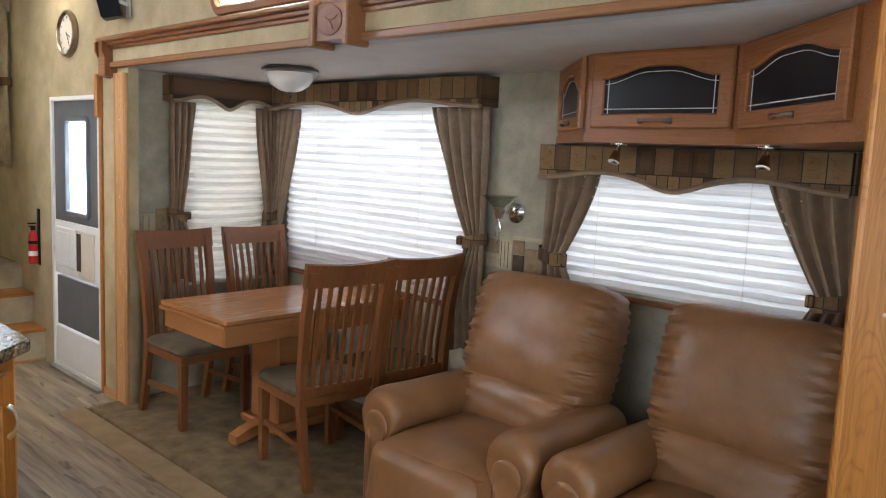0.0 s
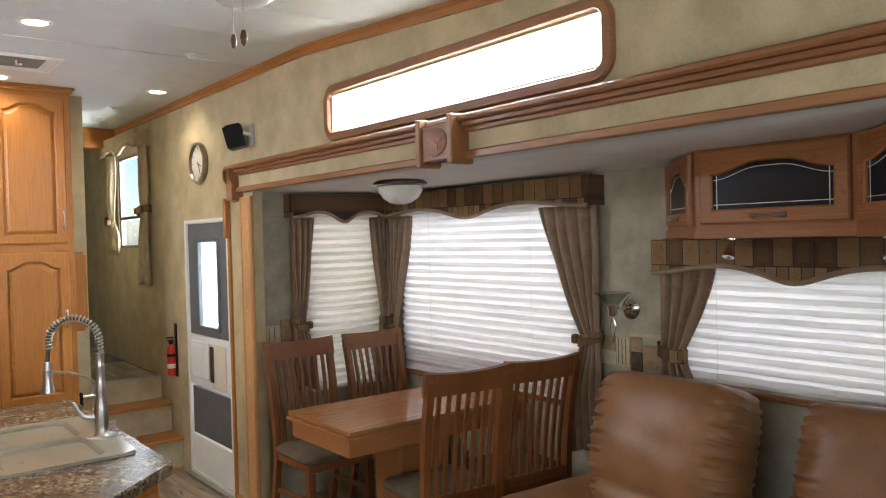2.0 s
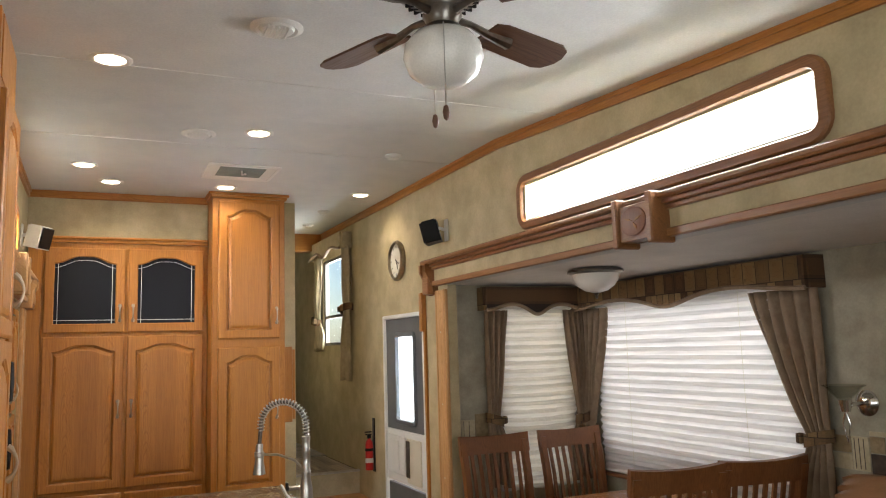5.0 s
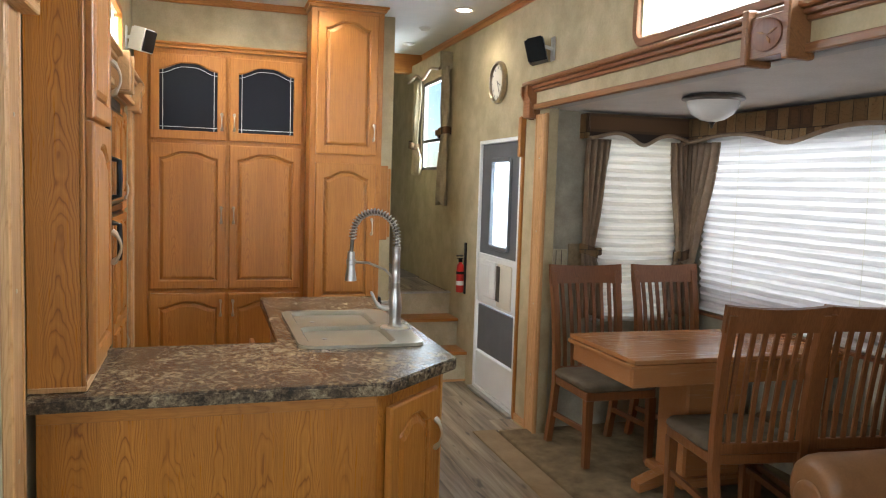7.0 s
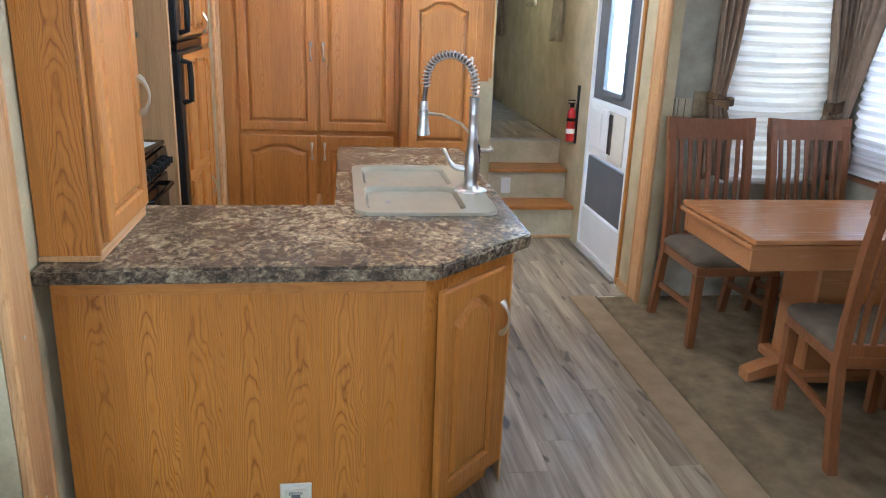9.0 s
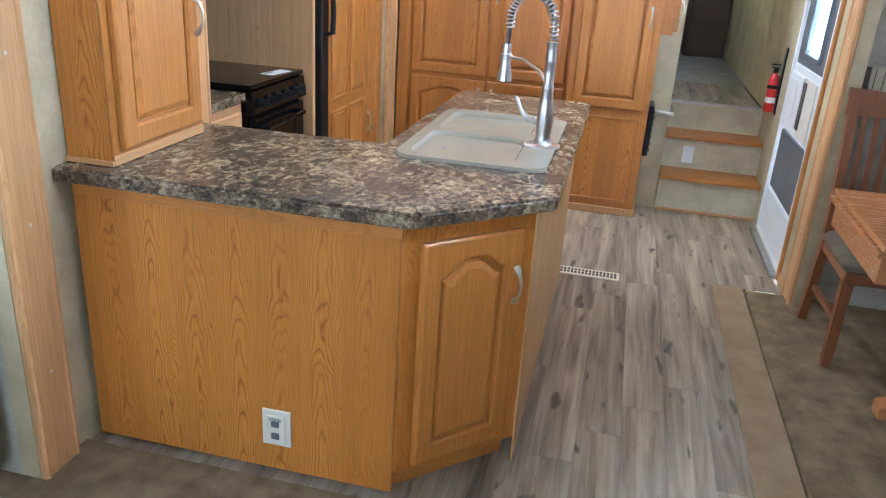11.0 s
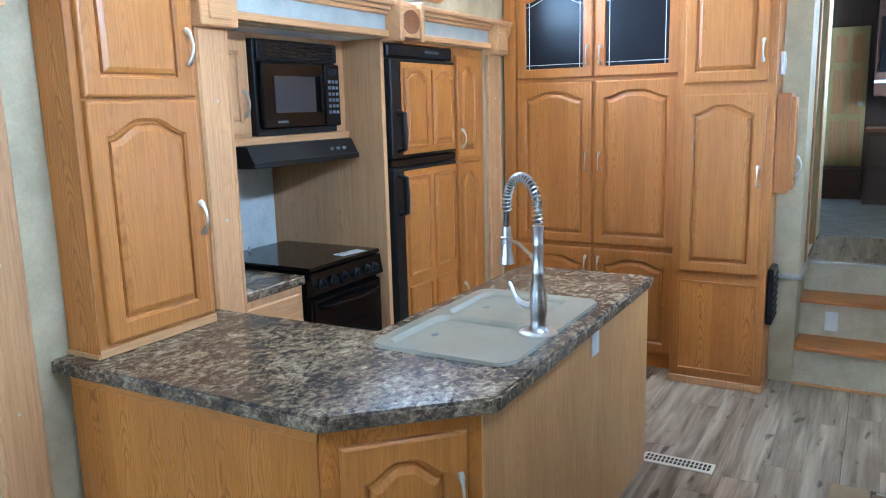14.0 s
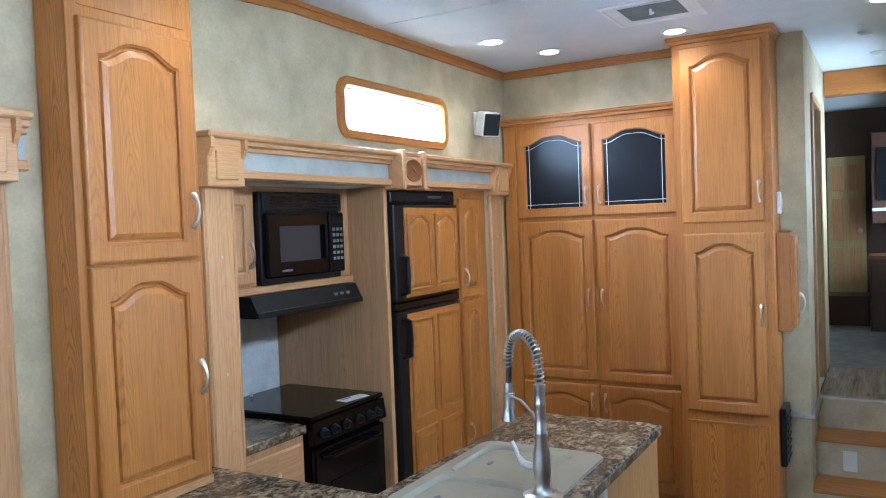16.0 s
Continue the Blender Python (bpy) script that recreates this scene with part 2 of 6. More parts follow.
def plank_material():
    """Grey-brown oak-look vinyl: long soft grain, a few dark knots and worn pale streaks."""
    m, n, l, b = material("grey_oak_vinyl_plank", 0.3)
    rnd = n.new("ShaderNodeObjectInfo").outputs["Random"]
    comb, add = n.new("ShaderNodeCombineXYZ"), n.new("ShaderNodeVectorMath")
    k = arith(n, l, "MULTIPLY", rnd, 40)
    l.new(k, comb.inputs[0])
    l.new(k, comb.inputs[1])
    l.new(n.new("ShaderNodeTexCoord").outputs["Object"], add.inputs[0])
    l.new(comb.outputs[0], add.inputs[1])

    def stretched(sx, sy):
        mp = n.new("ShaderNodeMapping")
        mp.inputs["Scale"].default_value = (sx, sy, 1)
        l.new(add.outputs[0], mp.inputs[0])
        return mp.outputs[0]

    soft = noise_tex(n, l, stretched(0.9, 9), 1.5, 3, 0.5, 0.8)
    grain = noise_tex(n, l, stretched(2.0, 60), 1.0, 5, 0.65, 0.6)
    f = arith(n, l, "MULTIPLY_ADD", grain, 0.32, arith(n, l, "MULTIPLY", soft, 0.68))
    c = ramp(n, l, f, [(0.33, (0.11, 0.079, 0.049)), (0.45, (0.235, 0.178, 0.117)), (0.56, (0.35, 0.277, 0.19)), (0.69, (0.50, 0.415, 0.30))])
    knot = noise_tex(n, l, stretched(4.5, 15), 1.0, 2, 0.5, 0.4)
    c = blend(n, l, "MULTIPLY", 0.9, c, ramp(n, l, knot, [(0.28, (0.2, 0.16, 0.13)), (0.36, (1, 1, 1))]))
    c = blend(n, l, "MULTIPLY", 1.0, c, random_tone(n, l, 0.86, 1.1))
    l.new(c, b.inputs["Base Color"])
    l.new(ramp(n, l, grain, [(0.3, (0.42,) * 3), (0.7, (0.27,) * 3)]), b.inputs["Roughness"])
    bump(n, l, b, grain, 0.12, 0.0006)
    return m


def patchwork_material(name, axis="x"):
    """Woven valance cloth: brown and gold patches with dark borders and scrolls."""
    m, n, l, b = material(name, 0.8)
    rot = {"x": (radians(90), 0, 0), "y": (radians(90), 0, radians(90))}[axis]
    tc, mp = n.new("ShaderNodeTexCoord"), n.new("ShaderNodeMapping")
    mp.vector_type = "TEXTURE"
    mp.inputs["Rotation"].default_value = rot
    l.new(tc.outputs["Object"], mp.inputs[0])
    br = n.new("ShaderNodeTexBrick")
    br.offset, br.squash = 0.37, 0.6
    br.squash_frequency = 2
    for k, v in (("Scale", 1.0), ("Mortar Size", 0.003), ("Mortar Smooth", 0.6), ("Bias", -0.2), ("Brick Width", 0.085), ("Row Height", 0.115)):
        br.inputs[k].default_value = v
    br.inputs["Color1"].default_value = (0.13, 0.07, 0.032, 1)
    br.inputs["Color2"].default_value = (0.5, 0.34, 0.155, 1)
    br.inputs["Mortar"].default_value = (0.05, 0.03, 0.017, 1)
    l.new(mp.outputs[0], br.inputs["Vector"])
    wave = n.new("ShaderNodeTexWave")
    wave.wave_type = "RINGS"
    for k, v in (("Scale", 14.0), ("Distortion", 8.0), ("Detail", 2.0)):
        wave.inputs[k].default_value = v
    l.new(mp.outputs[0], wave.inputs["Vector"])
    sc = ramp(n, l, wave.outputs["Fac"], [(0.42, (1, 1, 1)), (0.5, (0.42, 0.38, 0.34)), (0.6, (1, 1, 1))])
    c = blend(n, l, "MULTIPLY", 0.8, br.outputs["Color"], sc)
    inner = n.new("ShaderNodeTexBrick")
    inner.offset, inner.squash, inner.squash_frequency = 0.37, 0.6, 2
    for k, v in (("Scale", 1.0), ("Mortar Size", 0.021), ("Mortar Smooth", 0.25), ("Bias", 0.1), ("Brick Width", 0.085), ("Row Height", 0.115)):
        inner.inputs[k].default_value = v
    inner.inputs["Color1"].default_value = (1.0, 0.95, 0.8, 1)
    inner.inputs["Color2"].default_value = (0.6, 0.5, 0.42, 1)
    inner.inputs["Mortar"].default_value = (0.62, 0.58, 0.52, 1)
    l.new(mp.outputs[0], inner.inputs["Vector"])
    c = blend(n, l, "MULTIPLY", 0.9, c, inner.outputs["Color"])
    weave = noise_tex(n, l, mapped(n, l, (1, 1, 1)), 300, 2)
    c = blend(n, l, "MULTIPLY", 0.4, c, ramp(n, l, weave, [(0.3, (0.6, 0.6, 0.6)), (0.7, (1.15, 1.15, 1.15))]))
    l.new(c, b.inputs["Base Color"])
    bump(n, l, b, weave, 0.4, 0.001)
    return m


def sofa_material():
    """Throw cloth with cream, black and brown woven bands."""
    m, n, l, b = material("patterned_throw", 0.9)
    w = n.new("ShaderNodeTexWave")
    w.bands_direction = "DIAGONAL"
    for k, v in (("Scale", 9.0), ("Distortion", 5.0), ("Detail", 2.0), ("Detail Scale", 2.0)):
        w.inputs[k].default_value = v
    l.new(mapped(n, l, (1, 1, 1)), w.inputs["Vector"])
    c = ramp(n, l, w.outputs["Fac"], [(0.25, (0.04, 0.03, 0.025)), (0.4, (0.5, 0.46, 0.38)), (0.75, (0.55, 0.5, 0.42)), (0.85, (0.1, 0.075, 0.05))])
    l.new(c, b.inputs["Base Color"])
    bump(n, l, b, noise_tex(n, l, mapped(n, l, (1, 1, 1)), 200, 2), 0.4, 0.002)
    return m


def shade_material(name, tint):
    """Pleated paper-cloth shade that lets daylight through."""
    m, n, l, b = material(name, 0.8)
    out = n["Material Output"]
    streak = noise_tex(n, l, mapped(n, l, (1.6, 1.6, 45)), 1.0, 4, 0.6, 0.4)
    c = ramp(n, l, streak, [(0.30, tuple(0.78 * k for k in tint)), (0.55, tint), (0.75, tuple(min(1, 1.08 * k) for k in tint))])
    l.new(c, b.inputs["Base Color"])
    tr, mix = n.new("ShaderNodeBsdfTranslucent"), n.new("ShaderNodeMixShader")
    l.new(c, tr.inputs[0])
    mix.inputs[0].default_value = 0.45
    l.new(b.outputs[0], mix.inputs[1])
    l.new(tr.outputs[0], mix.inputs[2])
    l.new(mix.outputs[0], out.inputs[0])
    return m


def glass_material(name, color, rough=0.03, clear=True):
    m, n, l, b = material(name, rough)
    if clear:
        out = n["Material Output"]
        tr, mix, gl = n.new("ShaderNodeBsdfTransparent"), n.new("ShaderNodeMixShader"), n.new("ShaderNodeBsdfGlossy")
        gl.inputs["Roughness"].default_value = rough
        tr.inputs[0].default_value = (*color, 1)
        mix.inputs[0].default_value = 0.05
        l.new(tr.outputs[0], mix.inputs[1])
        l.new(gl.outputs[0], mix.inputs[2])
        l.new(mix.outputs[0], out.inputs[0])
    else:
        b.inputs["Base Color"].default_value = (*color, 1)
    return m


def glow(name, color, strength):
    m, n, l, b = material(name, 0.5)
    b.inputs["Base Color"].default_value = (0.6, 0.6, 0.58, 1)
    b.inputs["Emission Color"].default_value = (*color, 1)
    b.inputs["Emission Strength"].default_value = strength
    return m


counter_mat, plank_mat = counter_material(), plank_material()
patch_x, patch_y = patchwork_material("patchwork_valance_x", "x"), patchwork_material("patchwork_valance_y", "y")
throw_mat = sofa_material()
shade_mat = shade_material("pleated_shade", (0.80, 0.755, 0.745))
shade_warm = shade_material("pleated_shade_worn", (0.78, 0.71, 0.64))
clear_glass = glass_material("clear_glass", (0.95, 0.97, 0.97))
door_glass = glass_material("dark_cabinet_glass", (0.010, 0.010, 0.013), 0.3, False)
door_glass.node_tree.nodes["Principled BSDF"].inputs["Specular IOR Level"].default_value = 0.2
frosted_pane = shade_material("obscure_door_glass", (0.86, 0.92, 0.96))
frosted_pane.node_tree.nodes["Mix Shader"].inputs[0].default_value = 0.85
sconce_glass = glass_material("sconce_clear_glass", (0.86, 0.87, 0.85), 0.12)
lamp_glow = glow("warm_lamp_lens", (1.0, 0.86, 0.62), 14.0)
# Paler and cooler than the wallpaper: daylight from the dinette windows put into the colour.
backsplash_mat = mottled("daylit_backsplash", (0.58, 0.60, 0.56), (0.74, 0.76, 0.72), 7.0, 0.6, 90, 0.2)
hall_wood = wood("hall_dark_wood", (0.06, 0.032, 0.016), (0.11, 0.06, 0.03), (0.14, 0.08, 0.042), "z", 0.45)
tile_tan = mottled("tan_ceramic", (0.25, 0.18, 0.09), (0.36, 0.27, 0.15), 30, 0.4, 90, 0.2)
tile_brown = mottled("brown_ceramic", (0.05, 0.032, 0.022), (0.09, 0.06, 0.04), 30, 0.4, 90, 0.2)
tile_cream = mottled("cream_ceramic", (0.46, 0.39, 0.24), (0.56, 0.48, 0.32), 30, 0.4, 90, 0.2)


# ---- mesh helpers ----
def part(name, bm, mat, parent=None, label="", smooth=False):
    me = bpy.data.meshes.new(name)
    bmesh.ops.recalc_face_normals(bm, faces=bm.faces)
    bm.to_mesh(me)
    bm.free()
    me.materials.append(mat)
    if smooth:
        me.shade_smooth()
        me.set_sharp_from_angle(angle=radians(40))
    ob = new(name, me)
    if parent:
        ob.parent = parent
    if label:
        tagged(ob, label)
    return ob


def thing(name, label, category, m=None, group="", kind=""):
    ob = new(name)
    ob.empty_display_size = 0.1
    ob.matrix_basis = m or Matrix()
    return tagged(ob, label, category, group, kind)


def setting(name, bm, mat, label, category, smooth=False):
    return tagged(part(name, bm, mat, smooth=smooth), label, category, kind="structure")


def box(x0, x1, y0, y1, z0, z1, bevel=0.0, bm=None, seg=1):
    own = bmesh.new()
    bmesh.ops.create_cube(own, size=1, matrix=Matrix.LocRotScale(((x0 + x1) / 2, (y0 + y1) / 2, (z0 + z1) / 2), None, (abs(x1 - x0), abs(y1 - y0), abs(z1 - z0))))
    if bevel:
        bmesh.ops.bevel(own, geom=own.edges[:], offset=bevel, segments=seg, affect="EDGES", profile=0.6)
    return join(own, bm)


def join(own, bm):
    if bm is None:
        return own
    me = bpy.data.meshes.new("tmp")
    own.to_mesh(me)
    own.free()
    bm.from_mesh(me)
    bpy.data.meshes.remove(me)
    return bm


def prism(pts, z0, z1, bevel=0.0, bm=None, m=None):
    """A flat outline (x, y) raised from z0 to z1; m turns it."""
    own = bmesh.new()
    lo = [own.verts.new((x, y, z0)) for x, y in pts]
    hi = [own.verts.new((x, y, z1)) for x, y in pts]
    own.faces.new(lo[::-1])
    top = own.faces.new(hi)
    k = len(pts)
    for i in range(k):
        own.faces.new((lo[i], lo[(i + 1) % k], hi[(i + 1) % k], hi[i]))
    if bevel:
        bmesh.ops.bevel(own, geom=list(top.edges), offset=bevel, segments=2, affect="EDGES")
    if m:
        own.transform(m)
    return join(own, bm)


def sweep(profile, path_pts, bm=None):
    """Loft: a list of rings of points becomes a skin; profile unused when rings are given."""
    own = bmesh.new()
    rings = [[own.verts.new(p) for p in r] for r in path_pts]
    k = len(rings[0])
    for a, b in zip(rings, rings[1:]):
        for i in range(k):
            own.faces.new((a[i], a[(i + 1) % k], b[(i + 1) % k], b[i]))
    if profile:
        own.faces.new(rings[0][::-1])
        own.faces.new(rings[-1])
    return join(own, bm)


def lathe(prof, n=24, bm=None, m=None, capped=True):
    """A turned shape from (radius, z) points; capped closes its two ends."""
    own = bmesh.new()
    rings = [[own.verts.new((r * math.cos(2 * math.pi * i / n), r * math.sin(2 * math.pi * i / n), z)) for i in range(n)] for r, z in prof]
    for a, b in zip(rings, rings[1:]):
        for i in range(n):
            own.faces.new((a[i], a[(i + 1) % n], b[(i + 1) % n], b[i]))
    for r, ring in ((prof[0][0], rings[0]), (prof[-1][0], rings[-1])):
        if capped and r > 1e-5:
            own.faces.new(ring)
    bmesh.ops.remove_doubles(own, verts=own.verts, dist=1e-6)
    if m:
        own.transform(m)
    return join(own, bm)


def tube(pts, radius, n=8, bm=None):
    """A round bar through points; radius may be a list."""
    pts = [Vector(p) for p in pts]
    rings, up = [], None
    for i, p in enumerate(pts):
        d = (pts[min(i + 1, len(pts) - 1)] - pts[max(i - 1, 0)]).normalized()
        if up is None:
            up = d.orthogonal().normalized()
        up = (up - d * up.dot(d)).normalized()
        side = d.cross(up)
        r = radius[i] if isinstance(radius, (list, tuple)) else radius
        rings.append([p + r * (math.cos(a) * up + math.sin(a) * side) for a in (2 * math.pi * k / n for k in range(n))])
    return sweep(True, rings, bm)


def wall_with_holes(x0, x1, z0, z1, holes, t):
    """A wall slab in local x-z, from y=0 to y=t, with rectangular holes."""
    xs = sorted({x0, x1, *[h[0] for h in holes], *[h[1] for h in holes]})
    zs = sorted({z0, z1, *[h[2] for h in holes], *[h[3] for h in holes]})
    bm = bmesh.new()
    solid = {}
    for i in range(len(xs) - 1):
        for k in range(len(zs) - 1):
            cx, cz = (xs[i] + xs[i + 1]) / 2, (zs[k] + zs[k + 1]) / 2
            solid[i, k] = not any(h[0] < cx < h[1] and h[2] < cz < h[3] for h in holes)
    vs = {}

    def v(i, k, s):
        if (i, k, s) not in vs:
            vs[i, k, s] = bm.verts.new((xs[i], s * t, zs[k]))
        return vs[i, k, s]

    for (i, k), s in solid.items():
        if not s:
            continue
        bm.faces.new((v(i, k, 0), v(i + 1, k, 0), v(i + 1, k + 1, 0), v(i, k + 1, 0)))
        bm.faces.new((v(i, k, 1), v(i, k + 1, 1), v(i + 1, k + 1, 1), v(i + 1, k, 1)))
        for di, dk, a, b in ((-1, 0, (i, k), (i, k + 1)), (1, 0, (i + 1, k), (i + 1, k + 1)), (0, -1, (i, k), (i + 1, k)), (0, 1, (i, k + 1), (i + 1, k + 1))):
            if not solid.get((i + di, k + dk), False):
                bm.faces.new((v(*a, 0), v(*b, 0), v(*b, 1), v(*a, 1)))
    return bm

# ---- structure ----
NY, SY = 2.88, 0.42          # inner faces of the door wall and the kitchen wall
CEIL, KINK, FALL = 2.775, -2.5, 0.068
UP = 0.65                    # upper hall floor
REAR = 2.6


def ceil_at(x):
    return CEIL - max(0.0, x - KINK) * FALL


def placed(bm, m):
    bm.transform(m)
    return bm


north = placed(wall_with_holes(-8.7, REAR, 0, 2.9, [(-3.22, 0.69, -1, 2.03), (-4.40, -3.60, -1, 1.88), (-2.22, -0.44, 2.275, 2.455), (-6.12, -5.32, 1.68, 2.5), (-8.2, -7.5, 1.6, 2.35)], 0.06), Matrix.Translation((0, NY, 0)))
setting("wall_north", north, wallpaper, "mottled green-beige wallpapered side wall with openings", "wall")
south = placed(wall_with_holes(-5.05, REAR, 0, 2.9, [(-4.31, -2.10, -1, 1.985), (-3.76, -2.84, 2.255, 2.455), (-1.06, 2.3, -1, 1.985)], 0.06), Matrix.Translation((0, SY - 0.06, 0)))
setting("wall_south", south, wallpaper, "mottled green-beige wallpapered kitchen wall with openings", "wall")
rear = placed(wall_with_holes(-0.6, 4.1, 0, 2.9, [(0.9, 2.3, 1.0, 1.9)], 0.06), Matrix.Translation((REAR + 0.06, 0, 0)) @ pose(0, 0, 0, 0, 0, 90))
setting("wall_rear", rear, wallpaper, "plain wallpapered rear wall", "wall")
setting("wall_pantry_back", box(-5.11, -5.05, SY - 0.06, 2.12, 0, 2.9), wallpaper, "wallpapered cross wall behind the pantry", "wall")
setting("wall_bulkhead", box(-5.048, -4.60, SY + 0.002, 1.592, 2.46, 2.774), wallpaper, "wallpapered bulkhead above the pantry", "wall")
part_wall = placed(wall_with_holes(-6.2, -4.62, 0, 2.774, [(-5.66, -5.04, UP, 2.45)], 0.138), Matrix.Translation((0, 2.104, 0)))
setting("wall_hall", part_wall, wallpaper, "grey-green wallpapered partition beside the steps", "wall")
setting("wall_far", box(-8.76, -8.7, 0.4, NY + 0.06, 0, 2.9), hall_wood, "brown wood-grain far wall of the upper room", "wall")
setting("wall_bath", box(-6.2, -5.11, 1.0, 1.06, 0, 2.774), oak_grey, "dim wall inside the side room", "wall")
setting("wall_upper_side", box(-8.7, -6.2, 0.34, 0.40, 0, 2.774), wallpaper, "wallpapered side wall of the upper room", "wall")
setting("wall_upper_return", box(-6.26, -6.2, 0.40, 2.12, UP, 2.774), wallpaper, "wallpapered return wall of the upper room", "wall")

bm = bmesh.new()
for a, b in ((-8.8, KINK), (KINK, REAR + 0.06)):
    prism([(a, ceil_at(a)), (b, ceil_at(b)), (b, 2.95), (a, 2.95)], 0.3, 2.95, bm=bm, m=Matrix(((1, 0, 0, 0), (0, 0, 1, 0), (0, 1, 0, 0), (0, 0, 0, 1))))
for x in (-3.10, -1.87, -0.25, 1.2):
    z = ceil_at(x)
    box(x - 0.011, x + 0.011, SY, NY, z - 0.003, z + 0.01, bm=bm)
setting("ceiling", bm, ceiling_mat, "white panelled ceiling that slopes down towards the rear", "ceiling")


def crown(name, y0, y1, xs):
    bm = bmesh.new()
    for h0, h1, grow in ((0.0, 0.022, 0.0), (0.018, 0.055, -0.008)):
        for a, b in zip(xs, xs[1:]):
            yy = (y0, y1 + (grow if y1 > y0 else -grow))
            own = bmesh.new()
            va = [own.verts.new((x, y, ceil_at(x) - h)) for x in (a, b) for y in yy for h in (h0, h1)]
            for f in ((0, 1, 3, 2), (4, 6, 7, 5), (0, 4, 5, 1), (2, 3, 7, 6), (0, 2, 6, 4), (1, 5, 7, 3)):
                own.faces.new([va[i] for i in f])
            join(own, bm)
    return setting(name, bm, oak_x, "narrow oak crown moulding", "trim")


crown("trim_crown_north", NY, NY - 0.022, (-6.2, KINK, REAR))
crown("trim_crown_south", SY, SY + 0.022, (-4.6, KINK, REAR))
bm = box(-4.60, -4.578, SY, 1.59, 2.722, 2.774, 0.004)
setting("trim_crown_pantry", bm, oak_y, "narrow oak crown moulding above the pantry", "trim")
setting("trim_beam", box(-6.26, -6.12, 2.245, NY, 2.6, 2.772, 0.004), oak_y, "oak header beam over the upper hall", "beam")

setting("ground", box(-40, 40, -40, 40, -1.2, -1.1), stone_base, "pale gravel yard below the windows", "ground")
overcast = glow("overcast_backdrop", (0.95, 0.98, 1.0), GLOW)
for nm, b in (("backdrop_north", (-11, 5, 5.6, 5.62, 0.55, 6)), ("backdrop_south", (-11, 5, -2.2, -2.18, 0.55, 6)), ("backdrop_rear", (4.8, 4.82, -2.1, 5.5, 0.55, 6))):
    setting(nm, box(*b), overcast, "pale overcast brightness outside the windows", "backdrop")
floor = setting("floor", box(-5.06, REAR, -0.55, 2.69, -0.06, -0.005), subfloor_mat, "subfloor under vinyl planks", "floor")
setting("floor_carpet", box(-1.27, REAR, -0.5, 2.50, -0.004, 0.008, 0.003), carpet, "beige living room carpet", "carpet")
setting("floor_slide", box(-3.33, 0.75, 2.672, 3.98, -0.05, 0.018, 0.006), carpet, "worn beige-brown carpet on the slide-out floor", "carpet")
setting("floor_strip", box(-3.38, 0.75, 2.515, 2.668, -0.004, 0.008, 0.003), carpet_worn, "pale carpet strip along the slide-out edge", "carpet")
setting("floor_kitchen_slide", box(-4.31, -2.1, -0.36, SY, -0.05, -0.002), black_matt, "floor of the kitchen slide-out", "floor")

# dinette slide-out
SX0, SX1, SB, SH = -3.33, 0.75, 3.98, 2.03
back = placed(wall_with_holes(SX0 - 0.06, SX1 + 0.06, 0, SH, [(-3.13, -1.5, 0.97, 1.9), (-0.90, 0.31, 1.05, 1.6)], 0.06), Matrix.Translation((0, SB, 0)))
setting("wall_slide_back", back, slidepaper, "wallpapered back wall of the dining slide-out", "wall")
end = placed(wall_with_holes(2.94, SB, 0, SH, [(3.28, 3.84, 0.72, 1.9)], 0.06), Matrix.Translation((SX0, 0, 0)) @ pose(0, 0, 0, 0, 0, 90))
setting("wall_slide_end", end, slidepaper, "wallpapered end wall of the dining slide-out", "wall")
setting("wall_slide_side", box(SX1, SX1 + 0.06, 2.94, SB, 0, SH), slidepaper, "wallpapered side wall of the slide-out", "wall")
setting("ceiling_slide", box(SX0 - 0.06, SX1 + 0.06, NY + 0.062, SB + 0.06, SH, SH + 0.06), slide_ceiling_mat, "flat off-white slide-out ceiling", "ceiling")
setting("trim_slide_lintel", box(-3.22, 0.69, 2.862, 2.945, SH - 0.004, SH + 0.02), ceiling_mat, "off-white lintel of the slide-out", "trim")

# kitchen slide-out
setting("wall_kitchen_back", box(-4.37, -2.04, -0.42, -0.36, 0, 2.05), backsplash_mat, "wallpapered back wall of the kitchen slide-out", "wall")
setting("wall_kitchen_end", box(-4.37, -4.31, -0.36, SY - 0.06, 0, 2.05), oak_grey, "end wall of the kitchen slide-out", "wall")
setting("wall_kitchen_side", box(-2.10, -2.04, -0.36, SY - 0.06, 0, 2.05), oak_grey, "side wall of the kitchen slide-out", "wall")
setting("ceiling_kitchen", box(-4.37, -2.04, -0.42, SY - 0.062, 1.99, 2.05), ceiling_mat, "white kitchen slide-out ceiling", "ceiling")
# sofa slide-out
sofa_back = placed(wall_with_holes(-1.12, 2.36, 0, 2.05, [(-0.3, 1.7, 0.95, 1.7)], 0.06), Matrix.Translation((0, -0.56, 0)))
setting("wall_sofa_back", sofa_back, slidepaper, "wallpapered back wall of the sofa slide-out", "wall")
setting("wall_sofa_end", box(-1.12, -1.06, -0.5, SY - 0.06, 0, 2.05), slidepaper, "wallpapered end wall of the sofa slide-out", "wall")
setting("wall_sofa_side", box(2.3, 2.36, -0.5, SY - 0.06, 0, 2.05), slidepaper, "wallpapered side wall of the sofa slide-out", "wall")
setting("ceiling_sofa", box(-1.12, 2.36, -0.56, SY - 0.062, 1.99, 2.05), ceiling_mat, "white sofa slide-out ceiling", "ceiling")


